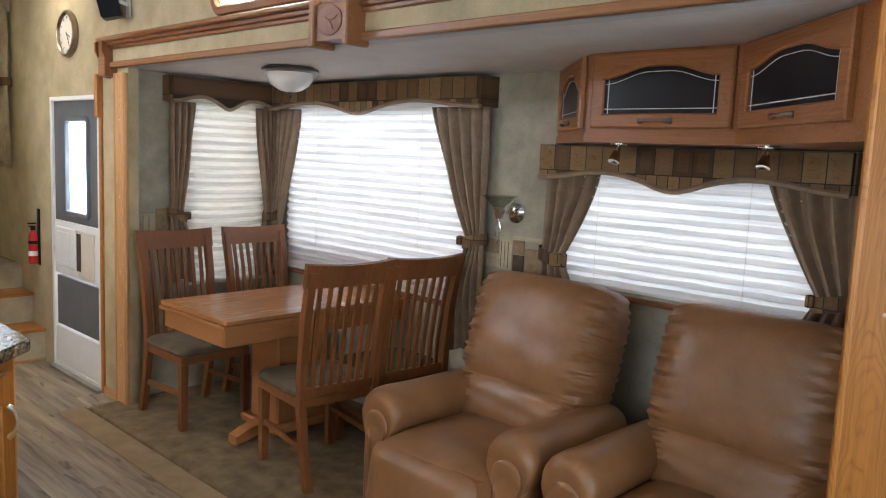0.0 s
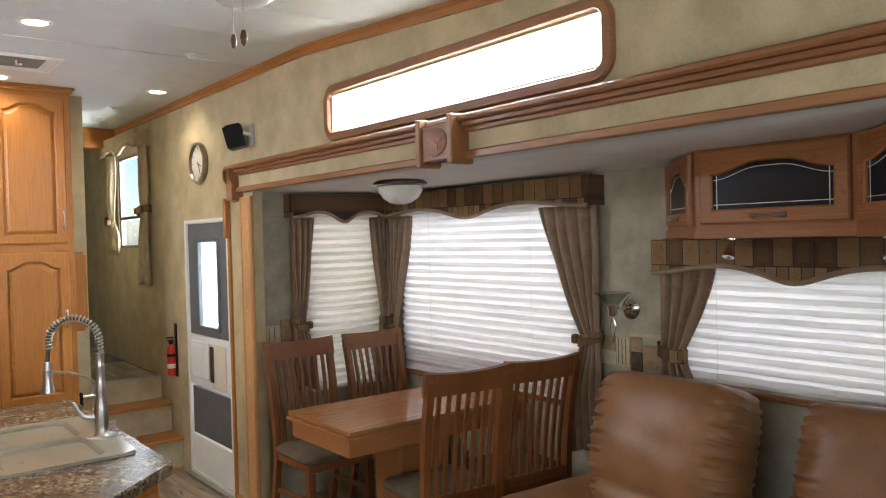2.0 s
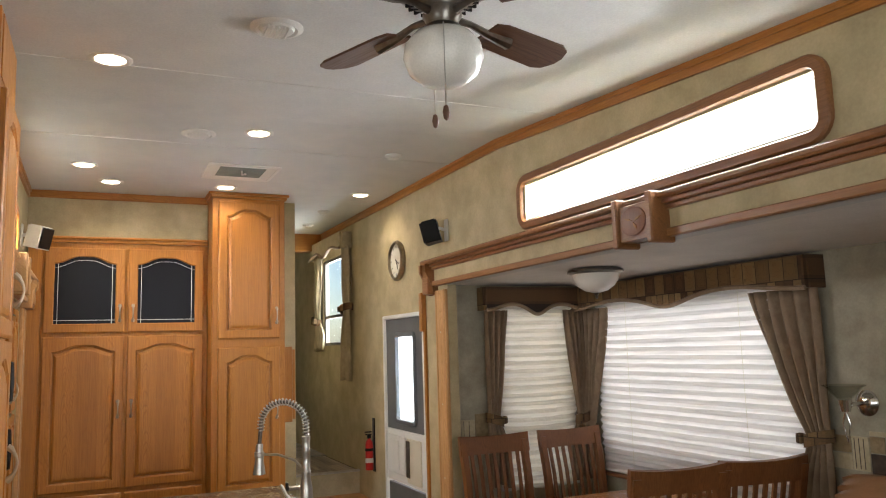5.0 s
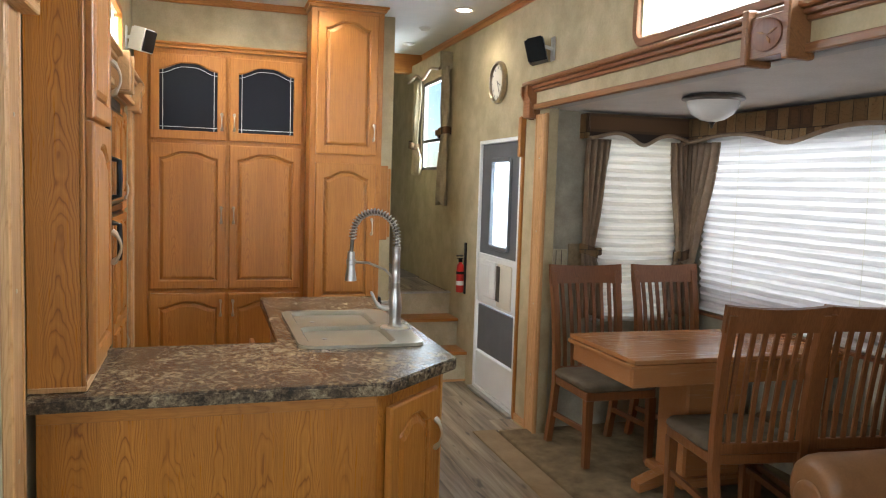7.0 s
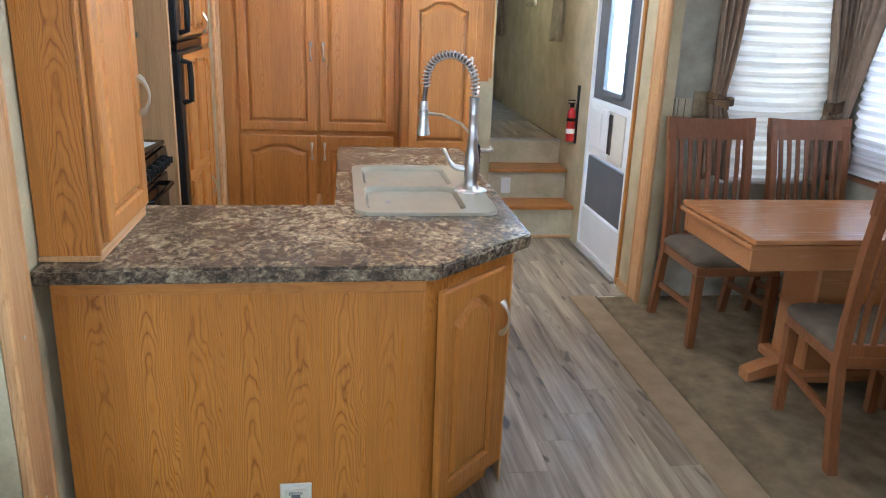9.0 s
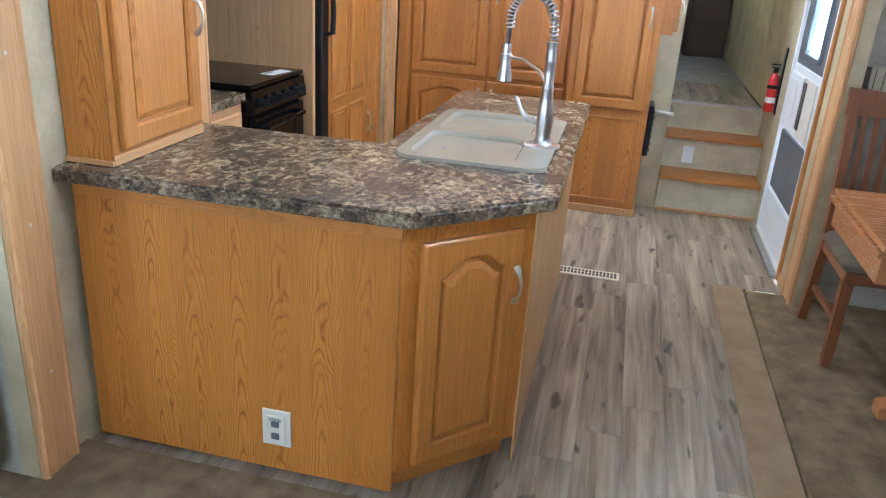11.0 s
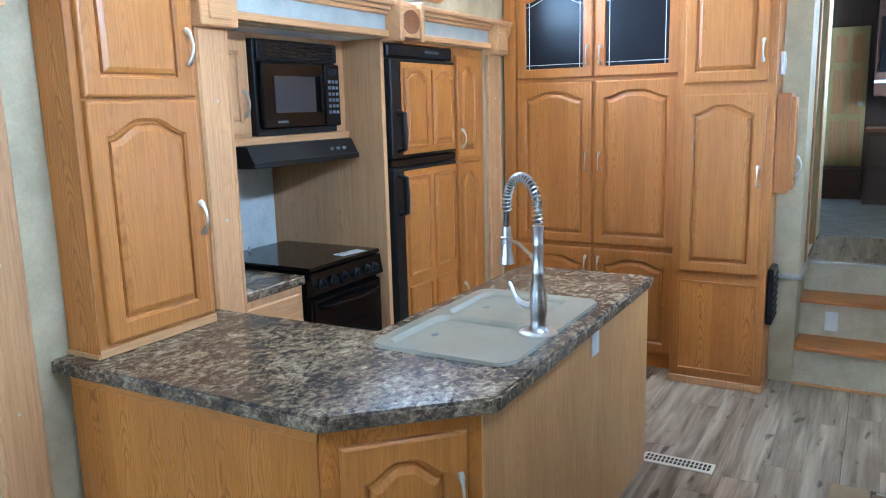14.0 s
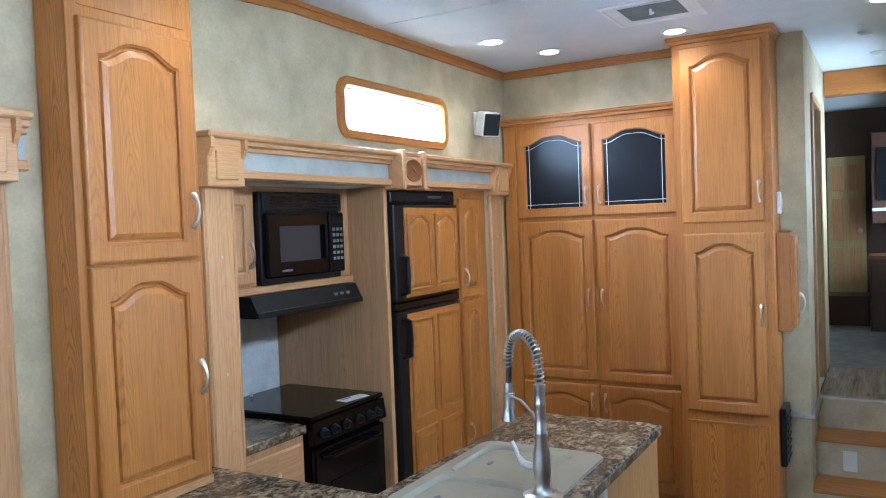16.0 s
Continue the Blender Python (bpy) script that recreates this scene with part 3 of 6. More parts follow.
# ---- fascia and posts of the slide-outs ----
def fascia(name, x0, x1, y, out, z0, bosses, wood_x, posts, label):
    """Moulded header along x; out is +1 or -1, the way it stands proud of the wall at y."""
    t = thing(name, label, "header trim", pose(x0, y, z0), kind="structure")
    L = x1 - x0

    def strip(nm, d, za, zb, mat, bev=0.004, xa=0.0, xb=None):
        ya, yb = sorted((0.002 * out, d * out))
        return part(nm, box(xa, L if xb is None else xb, ya, yb, za, zb, bev), mat, t)

    strip("lower_moulding", 0.045, 0.0, 0.032, header_pine if out < 0 else wood_x)
    strip("panel", 0.026, 0.032, 0.105, wallpaper if out < 0 else panel_pale, 0.0)
    strip("upper_moulding", 0.045, 0.105, 0.125, wood_x)
    strip("upper_moulding", 0.062, 0.125, 0.145, wood_x)
    strip("top_moulding", 0.085, 0.145, 0.172, wood_x, 0.007)
    for bx, w in bosses:
        ya, yb = sorted((0.0, 0.10 * out))
        b = part("boss", box(bx - w / 2 - x0, bx + w / 2 - x0, ya, yb, 0.0, 0.145, 0.003), wood_x, t)
        for s in (-1, 1):
            ya, yb = sorted((0.0, 0.118 * out))
            part("boss_bracket", box(bx - x0 + s * w / 2 - 0.017, bx - x0 + s * w / 2 + 0.017, ya, yb, -0.022, 0.178, 0.006), wood_x, b)
        ring = lathe([(0.001, 0.0), (0.052, 0.0), (0.058, 0.006), (0.0575, 0.012), (0.045, 0.006), (0.001, 0.004)], 28, m=Matrix.Translation((bx - x0, 0.10 * out, 0.075)) @ pose(0, 0, 0, -90 * out, 0, 0) @ Matrix.Diagonal((1.35, 1, 0.6, 1)))
        part("oval_rosette", ring, chair_wood, b, "dark oval rosette with pale inlay", True)
        for a in (35, 150, 290):
            leaf = prism([(0.004, -0.002), (0.03, -0.008), (0.056, -0.002), (0.03, 0.006)], 0.0, 0.004, 0.001, m=Matrix.Translation((bx - x0, 0.1035 * out, 0.075)) @ pose(0, 0, 0, -90 * out, 0, 0) @ Matrix.Diagonal((1.1, 0.6, 1, 1)) @ pose(0, 0, 0, 0, 0, a))
            part("petal", leaf, table_wood, b)
    for px, w, cap in posts:
        ya, yb = sorted((0.0, 0.022 * out))
        p = part("post", box(px - w / 2 - x0, px + w / 2 - x0, ya, yb, -z0 + 0.004, -0.03, 0.004), oak if px > 0.5 else pine, t, "upright wooden post")
        for s in (-1, 1):
            ya, yb = sorted((0.0, 0.027 * out))
            part("edge_bead", box(px - x0 + s * (w / 2 - 0.012) - 0.008, px - x0 + s * (w / 2 - 0.012) + 0.008, ya, yb, -z0 + 0.004, -0.03, 0.004), oak if px > 0.5 else pine, p)
        for zz in (-0.3, -0.75, -1.2, -1.65):
            part("screw", lathe([(0.006, 0), (0.006, 0.002), (0.001, 0.003)], 8, m=Matrix.Translation((px - x0, 0.022 * out, zz)) @ pose(0, 0, 0, -90 * out, 0, 0)), bronze, p)
        if cap:
            ya, yb = sorted((0.0, 0.07 * out))
            c = part("corner_block", box(px - w / 2 - 0.012 - x0, px + w / 2 + 0.012 - x0, ya, yb, -0.035, 0.145, 0.004), wood_x, t)
            ya, yb = sorted((0.0, 0.078 * out))
            part("block_panel", box(px - w / 2 + 0.025 - x0, px + w / 2 - 0.025 - x0, ya, yb, -0.01, 0.10, 0.004), wood_x, c)
            for s in (-1, 1):
                ya, yb = sorted((0.0, 0.092 * out))
                part("block_bracket", prism([(0, -0.03), (0.03, -0.03), (0.045, 0.03), (0.092, 0.11), (0.092, 0.145), (0, 0.145)], -0.008, 0.008, m=Matrix.Translation((px - x0 + s * (w / 2 + 0.005), 0, 0)) @ Matrix(((0, 0, 1, 0), (out, 0, 0, 0), (0, 1, 0, 0), (0, 0, 0, 1)))), wood_x, c)
    return t


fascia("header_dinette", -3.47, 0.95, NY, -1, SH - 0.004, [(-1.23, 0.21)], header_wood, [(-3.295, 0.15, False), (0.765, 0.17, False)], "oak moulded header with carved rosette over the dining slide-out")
fascia("header_kitchen", -4.56, -1.93, SY, 1, 1.99, [(-3.28, 0.2)], pine_x, [(-2.02, 0.16, True), (-4.40, 0.17, True)], "pale oak moulded header over the kitchen slide-out")
fascia("header_sofa", -1.27, 2.4, SY, 1, 1.985, [], pine_x, [(-1.135, 0.15, True)], "pale oak moulded header over the sofa slide-out")
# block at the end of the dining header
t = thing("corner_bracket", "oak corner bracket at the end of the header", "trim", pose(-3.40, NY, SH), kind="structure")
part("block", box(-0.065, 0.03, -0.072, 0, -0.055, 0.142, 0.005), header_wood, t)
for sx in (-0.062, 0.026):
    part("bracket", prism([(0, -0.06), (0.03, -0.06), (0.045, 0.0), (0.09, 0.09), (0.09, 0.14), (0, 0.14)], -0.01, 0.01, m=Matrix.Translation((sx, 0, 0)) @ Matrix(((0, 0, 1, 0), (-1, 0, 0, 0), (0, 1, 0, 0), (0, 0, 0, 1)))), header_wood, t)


# ---- windows ----
def rounded(w, h, r, n=7):
    pts = []
    for cx, cy, a0 in ((w / 2 - r, -h / 2 + r, -90), (w / 2 - r, h / 2 - r, 0), (-w / 2 + r, h / 2 - r, 90), (-w / 2 + r, -h / 2 + r, 180)):
        for k in range(n):
            a = radians(a0 + 90 * k / (n - 1))
            pts.append((cx + r * math.cos(a), cy + r * math.sin(a)))
    return pts


def ring_frame(w, h, r, width, y0, y1):
    """A rounded frame in local x-z whose front is at y0 and back at y1."""
    o, i = rounded(w, h, r), rounded(w - 2 * width, h - 2 * width, max(r - width, 0.01))
    o2, i2 = rounded(w - 0.012, h - 0.012, r), rounded(w - 2 * width + 0.01, h - 2 * width + 0.01, max(r - width, 0.01) + 0.004)
    s = 0.008 if y1 > y0 else -0.008
    return sweep(False, [[(x, y1, z) for x, z in o], [(x, y0 + s, z) for x, z in o], [(x, y0, z) for x, z in o2], [(x, y0, z) for x, z in i2], [(x, y0 + s, z) for x, z in i], [(x, y1, z) for x, z in i]])


def round_window(name, cx, cz, w, h, y, out, wood_mat, label):
    t = thing(name, label, "window", pose(cx, y, cz), kind="structure")
    part("window_frame", ring_frame(w, h, 0.085, 0.045, 0.022 * out, -0.012 * out), wood_mat, t, smooth=True)
    part("inner_frame", ring_frame(w - 0.07, h - 0.07, 0.05, 0.022, -0.02 * out, -0.05 * out), white_plastic, t, smooth=True)
    g = part("pane", box(-w / 2 + 0.05, w / 2 - 0.05, -0.046, -0.042, -h / 2 + 0.05, h / 2 - 0.05) if out > 0 else box(-w / 2 + 0.05, w / 2 - 0.05, 0.042, 0.046, -h / 2 + 0.05, h / 2 - 0.05), clear_glass, t)
    g.visible_shadow = False
    return t


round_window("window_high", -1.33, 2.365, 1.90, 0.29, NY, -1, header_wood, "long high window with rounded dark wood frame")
round_window("window_kitchen", -3.30, 2.355, 1.02, 0.295, SY, 1, oak_x, "small high window with rounded oak frame")


def flat_window(name, m, w, h, label, bars=()):
    """A sash in local x-z with its middle at the origin; local -y is inside."""
    t = thing(name, label, "window", m, kind="structure")
    f = 0.028
    for nm, b in (("jamb", (-w / 2, -w / 2 + f, -h / 2, h / 2)), ("jamb", (w / 2 - f, w / 2, -h / 2, h / 2)), ("head", (-w / 2 + f, w / 2 - f, h / 2 - f, h / 2)), ("window_sill", (-w / 2 + f, w / 2 - f, -h / 2, -h / 2 + f))):
        part(nm, box(b[0], b[1], 0.012, 0.05, b[2], b[3], 0.003), gunmetal, t)
    for z in bars:
        part("transom", box(-w / 2 + f, w / 2 - f, 0.015, 0.045, z - 0.014, z + 0.014, 0.003), gunmetal, t)
    g = part("pane", box(-w / 2 + f, w / 2 - f, 0.03, 0.034, -h / 2 + f, h / 2 - f), clear_glass, t)
    g.visible_shadow = False
    return t


flat_window("window_dinette", pose(-2.315, SB, 1.435), 1.63, 0.93, "wide dark-framed dining window behind a shade")
flat_window("window_living", pose(-0.295, SB, 1.325), 1.21, 0.55, "dark-framed window above the recliners")
flat_window("window_end", pose(SX0, 3.56, 1.31, 0, 0, 90), 0.56, 1.18, "narrow dark-framed window in the slide-out end", (-0.22,))
flat_window("window_hall", pose(-5.72, NY, 2.09), 0.8, 0.82, "dark-framed window over the steps", (-0.14,))
flat_window("window_sofa", pose(0.7, -0.5, 1.325, 0, 0, 180), 2.0, 0.75, "dark-framed window behind the sofa")
flat_window("window_rear", pose(REAR, 1.6, 1.45, 0, 0, -90), 1.4, 0.9, "dark-framed rear window")
flat_window("window_upper", pose(-7.85, NY, 1.975), 0.70, 0.75, "dark-framed window in the upper room", (-0.1,))


def pleated_shade(name, m, w, h, pleat, mat, label, sag=0.0, cords=()):
    """Accordion shade in local x-z hanging from z=0 downwards."""
    t = thing(name, label, "window shade", m)
    n = int(h / pleat)
    bm = bmesh.new()
    cols = 14
    rows = []
    for k in range(2 * n + 1):
        z = -k * h / (2 * n)
        y = 0.011 if k % 2 else -0.011
        rows.append([bm.verts.new((-w / 2 + w * i / cols, y + 0.004 * math.sin(i * 1.7 + k * 0.35), z - sag * math.sin(math.pi * i / cols) * (k / (2 * n)) + 0.0015 * math.sin(2.1 * i + k))) for i in range(cols + 1)])
    for a, b in zip(rows, rows[1:]):
        for i in range(cols):
            bm.faces.new((a[i], a[i + 1], b[i + 1], b[i]))
    part("pleats", bm, mat, t)
    part("head_rail", box(-w / 2, w / 2, -0.016, 0.016, -0.002, 0.024, 0.003), white_plastic, t)
    part("bottom_rail", box(-w / 2, w / 2, -0.013, 0.013, -h - 0.018, -h, 0.003), white_plastic, t)
    for cx in cords:
        part("cord", tube([(cx, -0.014, 0), (cx, -0.014, -h)], 0.0012, 5), cream_plastic, t)
    return t


pleated_shade("pleated_shade", pose(-2.315, SB - 0.03, 1.92), 1.66, 1.10, 0.048, shade_mat, "white pleated shade drawn over the wide dining window", cords=(-0.5, 0.45))
pleated_shade("pleated_shade", pose(-0.295, SB - 0.03, 1.62), 1.25, 0.58, 0.042, shade_mat, "white pleated shade drawn over the window behind the recliners", cords=(-0.4, 0.3))
pleated_shade("pleated_shade", pose(SX0 + 0.03, 3.56, 1.92, 0, 0, 90), 0.60, 1.20, 0.05, shade_warm, "crumpled white pleated shade over the narrow window", 0.02)

for nm, x0, x1, z in (("trim_sill_dinette", -3.2, -1.42, 0.79), ("trim_sill_living", -0.96, 0.36, 1.0)):
    setting(nm, box(x0, x1, SB - 0.05, SB, z - 0.022, z, 0.006), chair_wood, "narrow dark wooden window ledge", "trim")
window_light("daylight_dinette", -2.315, SB + 0.55, 2.25, 1.9, 0.6, (0, -1), P_DIN, dip=1.25)
window_light("daylight_living", -0.295, SB + 0.5, 2.0, 1.5, 0.5, (0, -1), P_LIV, (0.86, 0.95, 1.0), dip=1.25)
window_light("daylight_end", SX0 - 0.5, 3.56, 2.1, 0.8, 0.6, (1, 0), P_END, dip=1.25)
window_light("daylight_high", -1.34, NY + 0.30, 2.78, 3.0, 0.95, (0, -1), P_HIGH)
window_light("daylight_kitchen", -3.30, SY - 0.32, 2.78, 2.2, 0.95, (0, 1), P_KWIN)
window_light("daylight_hall", -5.95, NY + 0.30, 2.1, 2.3, 1.2, (0, -1), P_HALL)
window_light("daylight_upper", -7.9, NY + 0.30, 2.0, 1.6, 1.1, (0, -1), P_UP)
window_light("daylight_door", -4.1, NY + 0.25, 1.45, 0.7, 1.1, (0, -1), P_DOOR)
window_light("daylight_sofa", 0.7, -0.68, 1.325, 2.0, 0.75, (0, 1), P_SOFA)
window_light("daylight_rear", REAR + 0.16, 1.6, 1.45, 1.4, 0.9, (-1, 0), P_REAR)



# ---- valances and curtains ----
def valance(m, w, h, d, mat, label):
    """Box valance in local x, hanging z=0..-h, standing d proud towards -y; its lower edge is scalloped."""
    t = thing("valance", label, "valance", m)

    def drop(u):
        return h * (0.74 + 0.10 * math.cos(4 * math.pi * u) + 0.17 * math.exp(-((u - 0.5) / 0.09) ** 2))

    n = 40
    pts = [(-w / 2 + w * i / n, -drop(i / n)) for i in range(n + 1)]
    XZ = Matrix(((1, 0, 0, 0), (0, 0, -1, 0), (0, 1, 0, 0), (0, 0, 0, 1)))
    part("front", prism(pts + [(w / 2, 0), (-w / 2, 0)], d - 0.02, d, m=XZ), mat, t)
    edge = [(x, -d - 0.001, z) for x, z in pts]
    part("welt", tube(edge, 0.012, 6), curtain_mat, t, "taupe piped edge")
    e = drop(0)
    for s in (-1, 1):
        part("return", box(s * w / 2 - 0.009, s * w / 2 + 0.009, -d + 0.021, -0.002, -e, 0), mat, t)
    part("top_board", box(-w / 2 + 0.01, w / 2 - 0.01, -d + 0.021, -0.002, -0.014, -0.002), chair_wood, t)
    return t


def curtain(m, w_top, w_tie, tie_z, length, side, mat, label, folds=5):
    """Tied-back panel in local x-z; side=+1 gathers towards +x. Hangs from z=0."""
    t = thing("curtain", label, "curtain", m)
    rows, cols = 30, folds * 10
    bm = bmesh.new()
    grid = []
    for r in range(rows + 1):
        v = r / rows
        z = -length * v
        s = min(1, v * length / tie_z)
        if v * length <= tie_z:
            k = s ** 1.25
            w = w_top + (w_tie - w_top) * k
        else:
            q = (v * length - tie_z) / (length - tie_z)
            w = w_tie + (w_tie * 0.9) * min(1, q * 2.2)
        amp = 0.022 * (1 - 0.35 * math.exp(-((z + tie_z) / 0.12) ** 2))
        row = []
        for c in range(cols + 1):
            u = c / cols
            x = side * (w_top / 2 - w * (1 - u))
            y = -0.03 + amp * math.sin(u * folds * 2 * math.pi + 0.6 * math.sin(v * 4)) + 0.006 * math.sin(7 * u + 9 * v)
            row.append(bm.verts.new((x, y, z - 0.012 * math.sin(u * 9) * (v > 0.98))))
        grid.append(row)
    for a, b in zip(grid, grid[1:]):
        for i in range(cols):
            bm.faces.new((a[i], a[i + 1], b[i + 1], b[i]))
    c = part("cloth", bm, mat, t, smooth=True)
    sol = c.modifiers.new("thickness", "SOLIDIFY")
    sol.thickness = 0.004
    cx = side * (w_top / 2 - w_tie / 2)
    loop = [(cx + (w_tie / 2 + 0.016) * math.cos(a), -0.03 + 0.05 * math.sin(a), -tie_z + 0.018 * math.cos(a) * side) for a in (2 * math.pi * k / 20 for k in range(21))]
    rings = []
    for p in loop:
        rings.append([(p[0], p[1], p[2] - 0.03), (p[0], p[1] * 1.05, p[2] + 0.03), (p[0] * 1.0 + 0.002, p[1] * 1.12, p[2] + 0.03), (p[0] + 0.002, p[1] * 1.12, p[2] - 0.03)])
    part("tieback", sweep(False, rings), patch_x, t, "brown and gold patterned tieback")
    part("tie_knot", box(cx - side * (w_tie / 2 + 0.008) - 0.016, cx - side * (w_tie / 2 + 0.008) + 0.016, -0.092, -0.055, -tie_z - 0.026, -tie_z + 0.024, 0.012, seg=2), patch_x, t)
    return t


valance(pose(-2.33, SB, 2.012), 1.93, 0.185, 0.13, patch_x, "brown and gold patchwork box valance over the dining window")
valance(pose(SX0, 3.53, 2.012, 0, 0, 90), 0.76, 0.18, 0.12, patch_y, "brown and gold patchwork box valance over the narrow window")
valance(pose(-0.29, SB, 1.672), 1.36, 0.18, 0.14, patch_x, "brown and gold patchwork valance under the overhead cabinets")
curtain(pose(-3.14, SB - 0.03, 1.86), 0.30, 0.09, 0.80, 1.12, -1, curtain_mat, "taupe curtain tied back beside the dining window")
curtain(pose(-1.57, SB - 0.03, 1.86), 0.42, 0.12, 0.70, 1.30, 1, curtain_mat, "taupe curtain tied back with a patterned band")
curtain(pose(SX0 + 0.03, 3.25, 1.86, 0, 0, 90), 0.17, 0.085, 0.70, 1.12, -1, curtain_mat, "taupe curtain tied back beside the narrow window", 4)
curtain(pose(SX0 + 0.03, 3.845, 1.86, 0, 0, 90), 0.15, 0.07, 0.72, 1.12, 1, curtain_mat, "taupe curtain tied back in the slide-out corner", 4)
curtain(pose(-0.83, SB - 0.03, 1.56), 0.30, 0.12, 0.42, 0.95, -1, curtain_mat, "taupe curtain tied back above the recliner", 4)
curtain(pose(0.25, SB - 0.03, 1.56), 0.36, 0.14, 0.44, 0.95, 1, curtain_mat, "taupe curtain tied back near the slide-out post", 4)
valance(pose(-5.72, NY, 2.66), 1.05, 0.17, 0.11, curtain_beige, "plain khaki box valance over the hall window")
curtain(pose(-6.18, NY - 0.01, 2.54), 0.17, 0.12, 0.62, 0.90, -1, curtain_beige, "khaki curtain tied back at the hall window", 4)
curtain(pose(-5.26, NY - 0.01, 2.54), 0.20, 0.14, 0.55, 1.16, 1, curtain_beige, "long khaki curtain tied with a dark band at the hall window", 4)
valance(pose(-7.85, NY, 2.52), 0.86, 0.17, 0.11, curtain_mat, "taupe box valance over the upper room window")
curtain(pose(-7.47, NY - 0.01, 2.40), 0.22, 0.14, 0.5, 1.05, 1, curtain_mat, "taupe curtain tied back in the upper room", 4)


# ---- cabinet doors ----
def opening(w, h, inset, rise, extra):
    """Loop of a door's field: square below, arched above. Local x-z, middle of the lower edge at the origin."""
    a, b = w / 2 - inset, inset
    top = h - inset - rise
    pts = [(-a, b), (a, b), (a, top)]
    n = 16
    for k in range(1, n):
        u = 1 - 2 * k / n
        s = min(1.0, (1 - abs(u)) / 0.82)
        pts.append((a * u, top + (rise - extra) * (0.5 - 0.5 * math.cos(math.pi * s))))
    pts.append((-a, top))
    return pts


def outer(w, h, inner, inset=0.0):
    a = w / 2 - inset
    return [(-a, inset), (a, inset), (a, h - inset)] + [(x * a / (abs(inner[2][0]) or 1), h - inset) for x, _ in inner[3:-1]] + [(-a, h - inset)]


def door_mesh(w, h, rise=0.04, stile=0.055, glass=False, t=0.022):
    i0 = opening(w, h, stile, rise, 0)
    if glass:
        i1 = opening(w, h, stile + 0.006, rise, 0)
        loops = [(outer(w, h, i0), 0), (outer(w, h, i0), -t + 0.005), (outer(w, h, i0, 0.007), -t), (i0, -t), (i1, -t + 0.006), (i1, 0)]
        bm = sweep(False, [[(x, y, z) for x, z in p] for p, y in loops])
        return bm
    steps = ((0.003, 0.004, 0.0), (0.007, 0.007, 0.0), (0.0085, 0.0165, 0.001), (0.0145, 0.017, 0.002), (0.019, 0.008, 0.003), (0.034, 0.001, 0.007))
    loops = [(outer(w, h, i0), 0), (outer(w, h, i0), -t + 0.006), (outer(w, h, i0, 0.004), -t + 0.002), (outer(w, h, i0, 0.009), -t), (i0, -t)]
    loops += [(opening(w, h, stile + ins, rise, ex), -t + dep) for ins, dep, ex in steps]
    bm = sweep(True, [[(x, y, z) for x, z in p] for p, y in loops])
    return bm


def pull(length=0.11, stand=0.03):
    """Bow handle along z with its feet at y=0, wider at the ends."""
    pts = [(0, -stand * math.sin(math.pi * k / 12) ** 0.7 - 0.002, length * (k / 12 - 0.5)) for k in range(13)]
    rad = [0.0105 if k in (0, 1, 11, 12) else 0.0042 + 0.0052 * (abs(k - 6) / 6) ** 2 for k in range(13)]
    return tube(pts, rad, 8)


def add_pull(door, x, z, across=False, mat=None, length=0.11):
    p = part("handle", pull(length), mat or bronze, door, "curved antique nickel pull", True)
    p.matrix_basis = pose(x, -0.021, z, 0, 90 if across else 0, 0)
    return p


def cabinet_door(cab, x, z, w, h, y=0.0, rise=0.04, handle=None, glass=False, mat=None, stile=0.055):
    """Door on a cabinet's front, with the middle of its lower edge at local (x, z)."""
    d = part("door", door_mesh(w, h, rise, stile, glass), mat or oak, cab)
    d.matrix_basis = pose(x, y - 0.002, z)
    if glass:
        part("glass_pane", box(-w / 2 + stile - 0.004, w / 2 - stile + 0.004, -0.008, -0.004, stile - 0.004, h - stile + 0.012), door_glass, d, "dark glass with pale leading")
        a, top = w / 2 - stile, h - stile - rise
        for lx in (-a + 0.028, a - 0.028):
            part("lead_line", box(lx - 0.0016, lx + 0.0016, -0.0105, -0.0085, stile + 0.004, top + 0.012), white_plastic, d)
        part("lead_line", box(-a + 0.004, a - 0.004, -0.0105, -0.0085, stile + 0.028, stile + 0.031), white_plastic, d)
        arc = opening(w, h, stile + 0.004, rise, 0.0)[2:]
        part("lead_line", tube([(px * 0.985, -0.0095, pz - 0.026) for px, pz in arc], 0.0016, 4), white_plastic, d)
    if handle:
        add_pull(d, handle[0], handle[1], len(handle) > 2)
    return d


def carcass(cab, w, d, z0, z1, mat=None, x=0.0):
    return part("body", box(x - w / 2, x + w / 2, 0, d, z0, z1, 0.002), mat or oak, cab)


# pantry of six doors
R90, R180 = 90, 180
pantry = thing("pantry_cabinet", "tall honey-oak pantry with arched and glazed doors", "cabinet", pose(-4.55, 1.012, 0, 0, 0, 90))
carcass(pantry, 1.15, 0.44, 0.0, 2.41)
part("cornice", box(-0.59, 0.575, -0.026, 0.3, 2.41, 2.432, 0.004), oak_y, pantry)
part("cornice", box(-0.59, 0.575, -0.04, 0.3, 2.432, 2.452, 0.006), oak_y, pantry)
part("filler_strip", box(-0.572, -0.49, -0.012, 0, 0.09, 2.40, 0.003), oak, pantry)
part("toe_kick", box(-0.575, 0.575, -0.006, 0, 0.0, 0.07, 0.002), oak_y, pantry)
